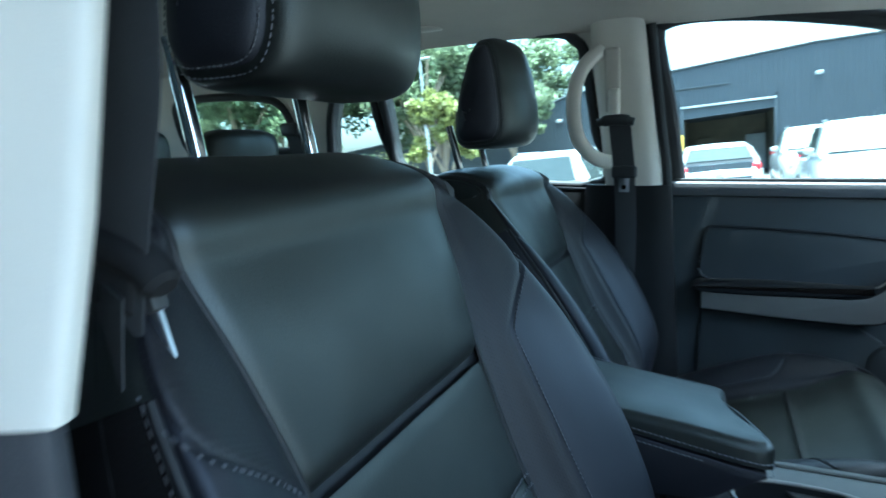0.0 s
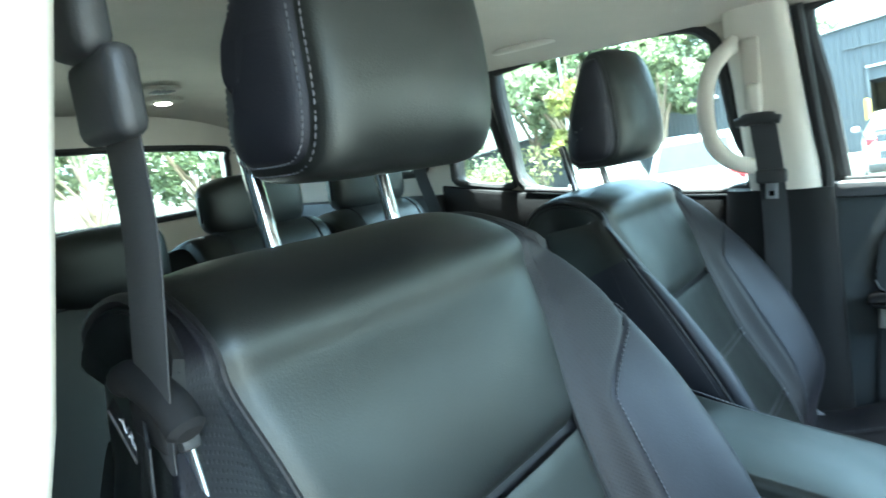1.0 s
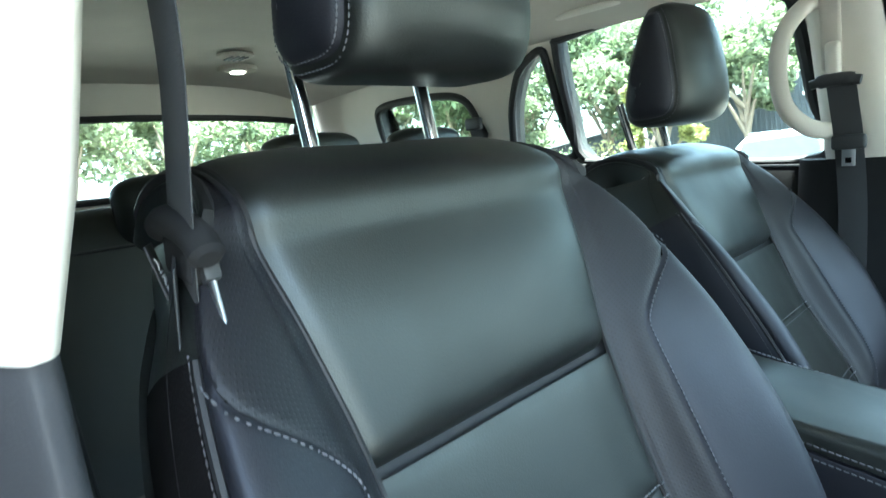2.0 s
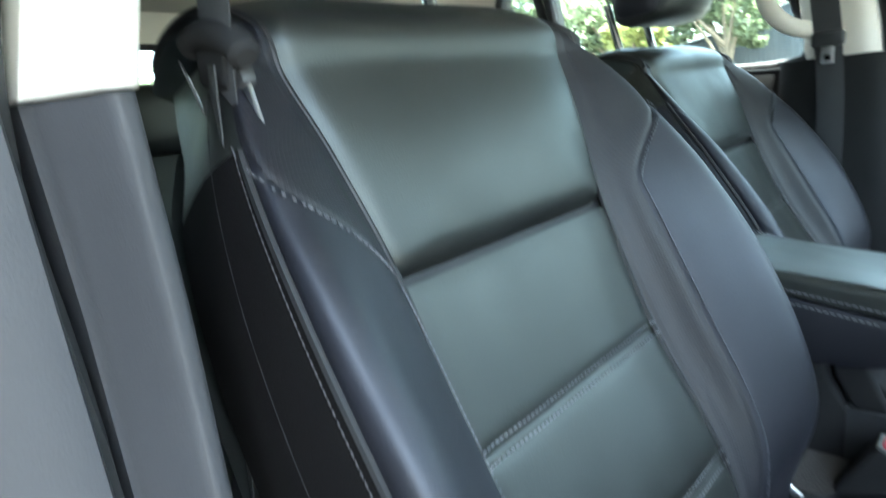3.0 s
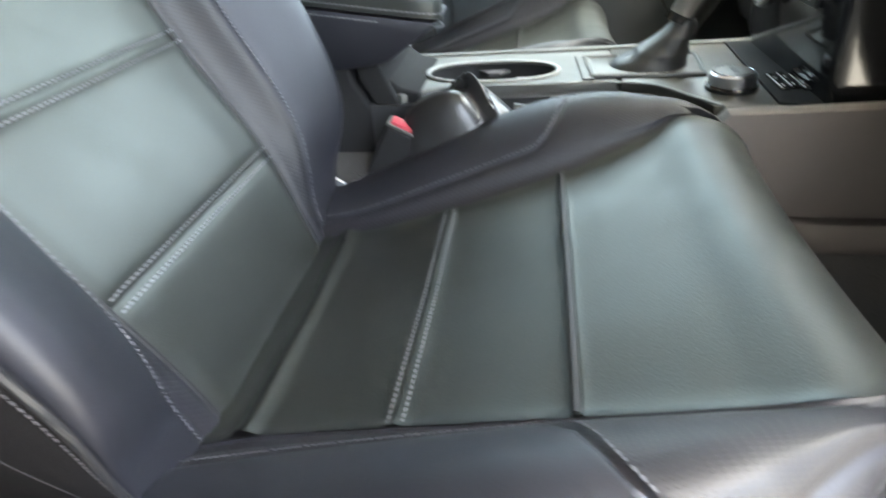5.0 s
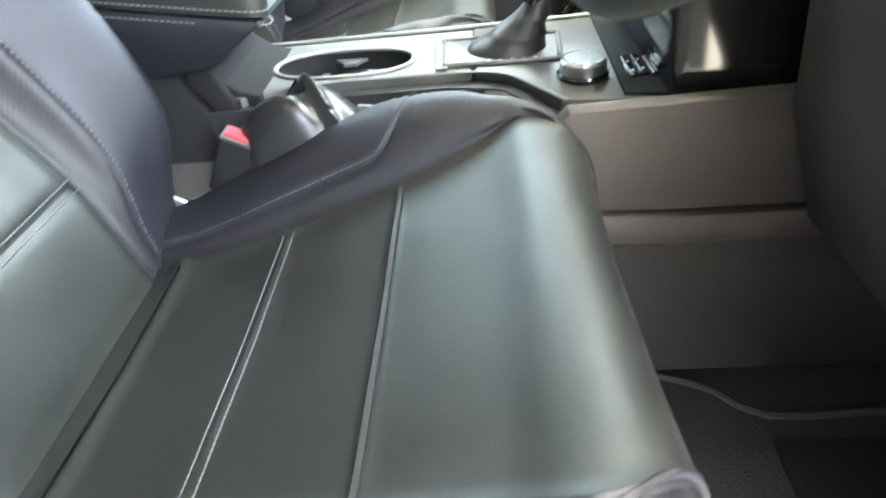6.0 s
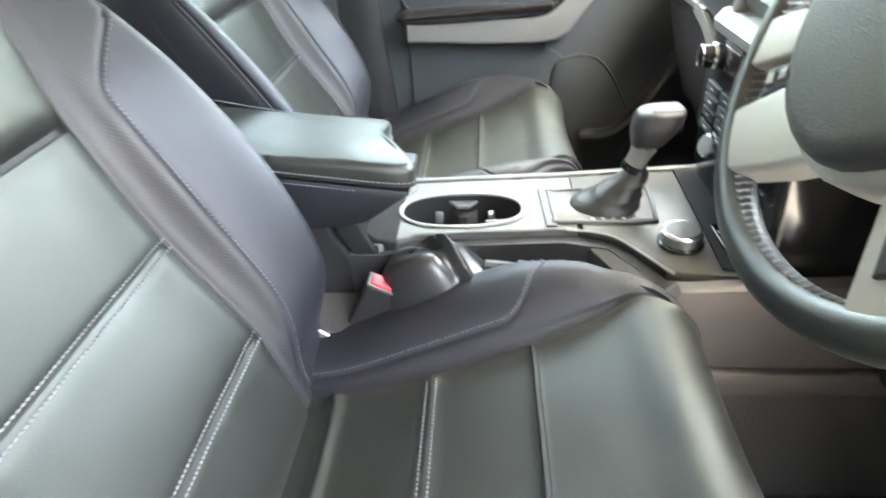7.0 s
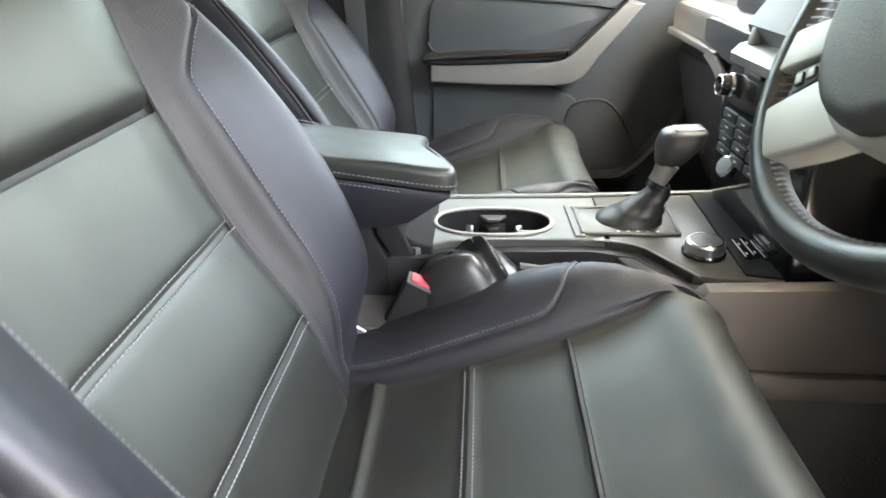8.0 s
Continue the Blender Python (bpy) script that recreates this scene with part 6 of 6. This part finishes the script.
car("suv", (-2.80, 12.7, 0), 0, WHITE_PAINT, "white sport utility car parked with its tail to the yard")
car("hatch", (0.20, 16.3, 0), 4, WHITE_PAINT, "white hatchback with black tailgate parked by the workshop", DARK_PAINT)
car("ute", (2.95, 13.8, 0), 180, WHITE_PAINT, "white pickup parked facing the yard")
car("ute", (2.75, 19.2, 0), 180, WHITE_PAINT, "white pickup parked behind another pickup")
car("sedan", (-5.2, 12.4, 0), 20, WHITE_PAINT, "white sedan parked among other cars")
car("sedan", (-8.2, 11.2, 0), 15, RED_PAINT, "wine-red sedan parked near the hedge")
car("suv", (-3.6, 17.5, 0), 90, WHITE_PAINT, "white sport utility car parked side-on")


def leaf_cloud(name, mat, blobs, per, size, parent, seed, label=""):
    """A crown of many single leaves, gathered in clumps with gaps between."""
    rng = np.random.default_rng(seed)
    vs, fs = [], []
    for (cx, cy, cz), (rx, ry, rz) in blobs:
        for _ in range(per):
            d = rng.normal(size=3)
            d /= np.linalg.norm(d)
            r = rng.uniform(0.35, 1.0) ** 0.5
            p = np.array((cx, cy, cz)) + d * r * np.array((rx, ry, rz)) * rng.uniform(0.8, 1.15)
            a = rng.normal(size=3)
            a /= np.linalg.norm(a)
            b = np.cross(a, rng.normal(size=3))
            b /= np.linalg.norm(b)
            s = size * rng.uniform(0.6, 1.4)
            k = len(vs)
            vs += [tuple(p - a * s), tuple(p + b * s * 0.45), tuple(p + a * s), tuple(p - b * s * 0.45)]
            fs.append((k, k + 1, k + 2, k + 3))
    me = bpy.data.meshes.new(name)
    me.from_pydata(vs, [], fs)
    me.materials.append(mat)
    ob = new(name, me)
    ob.parent = parent
    if label:
        ob["label"] = label
    return ob


def tree(at, height, spread, mat, label, seed):
    rng = random.Random(seed)
    root = thing("tree", at, label, "tree", "trees")
    tr = smooth_line([(0, 0, 0), (rng.uniform(-0.2, 0.2), rng.uniform(-0.2, 0.2), height * 0.35), (rng.uniform(-0.4, 0.4), rng.uniform(-0.4, 0.4), height * 0.8)], 5)
    part("trunk", tube(tr, [0.045 * height ** 0.8 * (1 - 0.075 * i) * 0.6 for i in range(len(tr))], 10), BARK, root)
    blobs = []
    for k in range(9):
        a = rng.uniform(0, 6.28)
        z0 = height * rng.uniform(0.28, 0.62)
        tip = (spread * rng.uniform(0.4, 1.0) * math.cos(a), spread * rng.uniform(0.4, 1.0) * math.sin(a), z0 + height * rng.uniform(0.12, 0.32))
        base = tr[min(int(len(tr) * z0 / height), len(tr) - 1)]
        part("limb", tube(smooth_line([base, Vector(base).lerp(Vector(tip), 0.5) + Vector((0, 0, 0.25)), tip], 4), [0.09 - 0.008 * i for i in range(9)], 7), BARK, root)
        for _ in range(5):
            c = tuple(tip[i] + rng.uniform(-0.28, 0.28) * spread for i in range(3))
            q = spread * rng.uniform(0.16, 0.32)
            blobs.append((c, (q, q, q * rng.uniform(0.55, 0.9))))
    for _ in range(8):
        q = spread * rng.uniform(0.18, 0.30)
        blobs.append(((rng.uniform(-0.4, 0.4) * spread, rng.uniform(-0.4, 0.4) * spread, height * rng.uniform(0.72, 0.98)), (q, q, q * 0.8)))
    leaf_cloud("crown", mat, blobs, 130, 0.16, root, seed)
    return root


spots = [(-11.0, 22.5, 8.0, 2.6), (-13.8, 24.5, 9.0, 3.0), (-16.5, 22.0, 8.5, 2.8), (-8.4, 25.5, 7.0, 2.3), (-19.5, 20.0, 8.0, 2.8), (-22.5, 17.0, 8.5, 3.0), (-5.2, 33.5, 8.6, 2.9),
         (-24.5, 13.0, 7.5, 2.8), (-26.0, 9.0, 8.5, 3.0), (-26.5, 5.0, 8.0, 2.8), (-27.0, 1.0, 8.0, 2.8), (-9.6, 34.5, 10.0, 3.2), (-15.0, 30.0, 11.0, 3.4), (-21.0, 25.0, 11.0, 3.4)]
for k, (x, y, h_, sp_) in enumerate(spots):
    tree((x, y, 0), h_, sp_, (LEAF, LEAF_DEEP)[k % 3 == 1], "tall sparse gum tree beyond the parked cars", 100 + k)
tree((-9.0, 19.5, 0), 4.6, 1.1, LEAF_GOLD, "young yellow-green tree beside the yard", 300)
hedge = thing("hedge", (-14.0, 17.5, 0), "rough green and brown scrub along the yard's edge", "hedge", kind="stuff")
rng = random.Random(5)
bl = []
for k in range(120):
    u = k / 119
    x, y = -10 * 1.0 + 16.0 - 26.0 * u ** 0.8, 2.0 + 1.5 * math.sin(6 * u) - 16.0 * max(0, u - 0.35)
    bl.append(((x * 0.62 - 1.5 + rng.uniform(-0.6, 0.6), y + rng.uniform(-0.9, 0.9), rng.uniform(0.3, 2.1)), (rng.uniform(0.6, 1.2), rng.uniform(0.6, 1.1), rng.uniform(0.5, 0.9))))
leaf_cloud("scrub", SCRUB, bl[::2], 260, 0.11, hedge, 77)
leaf_cloud("scrub", LEAF, bl[1::2], 220, 0.10, hedge, 78)
pole = thing("light_pole", (-10.6, 21.5, 0), "slim pale metal light pole", "light pole")
part("shaft", tube([Vector((0, 0, 0)), Vector((0, 0, 6.1))], [0.09, 0.05], 10), CLAD_TRIM, pole)
part("lamp_head", box(0.5, 0.16, 0.08, (0.2, 0, 6.1), 0.03), CLAD_TRIM, pole)

# ---- added wall and eave on the driver's side, unseen, that block sky light ----
SKY_BLOCKER = material("dark_sky_blocker", (0.035, 0.037, 0.038), 0.7, mottle=0.25, mottle_size=0.5)
bay = thing("wall_bay", (1.2, -1.56, 0.0), "added dark wall and eave, out of view, that block sky light", "wall", kind="structure")
part("panel", box(3.2, 0.20, 2.4, (-1.7, 0, 1.2), 0.01), SKY_BLOCKER, bay)
part("eave", box(3.2, 0.98, 0.06, (-1.7, 0.37, 2.43), 0.01, 2, turn(-4, 0, 0)), SKY_BLOCKER, bay)
rib = part("wall_rib", box(0.04, 0.03, 2.34, (0, 0, 0), 0.008, 1), SKY_BLOCKER, bay)
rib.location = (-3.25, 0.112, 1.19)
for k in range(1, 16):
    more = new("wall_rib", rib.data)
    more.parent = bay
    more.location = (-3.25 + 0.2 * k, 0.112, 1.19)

# the yard lies a little below the level that the car is built on
for ob in scene.collection.objects:
    if ob not in indoors and ob.parent is None and ob.type in {"MESH", "EMPTY"}:
        ob.location.z += YARD_Z
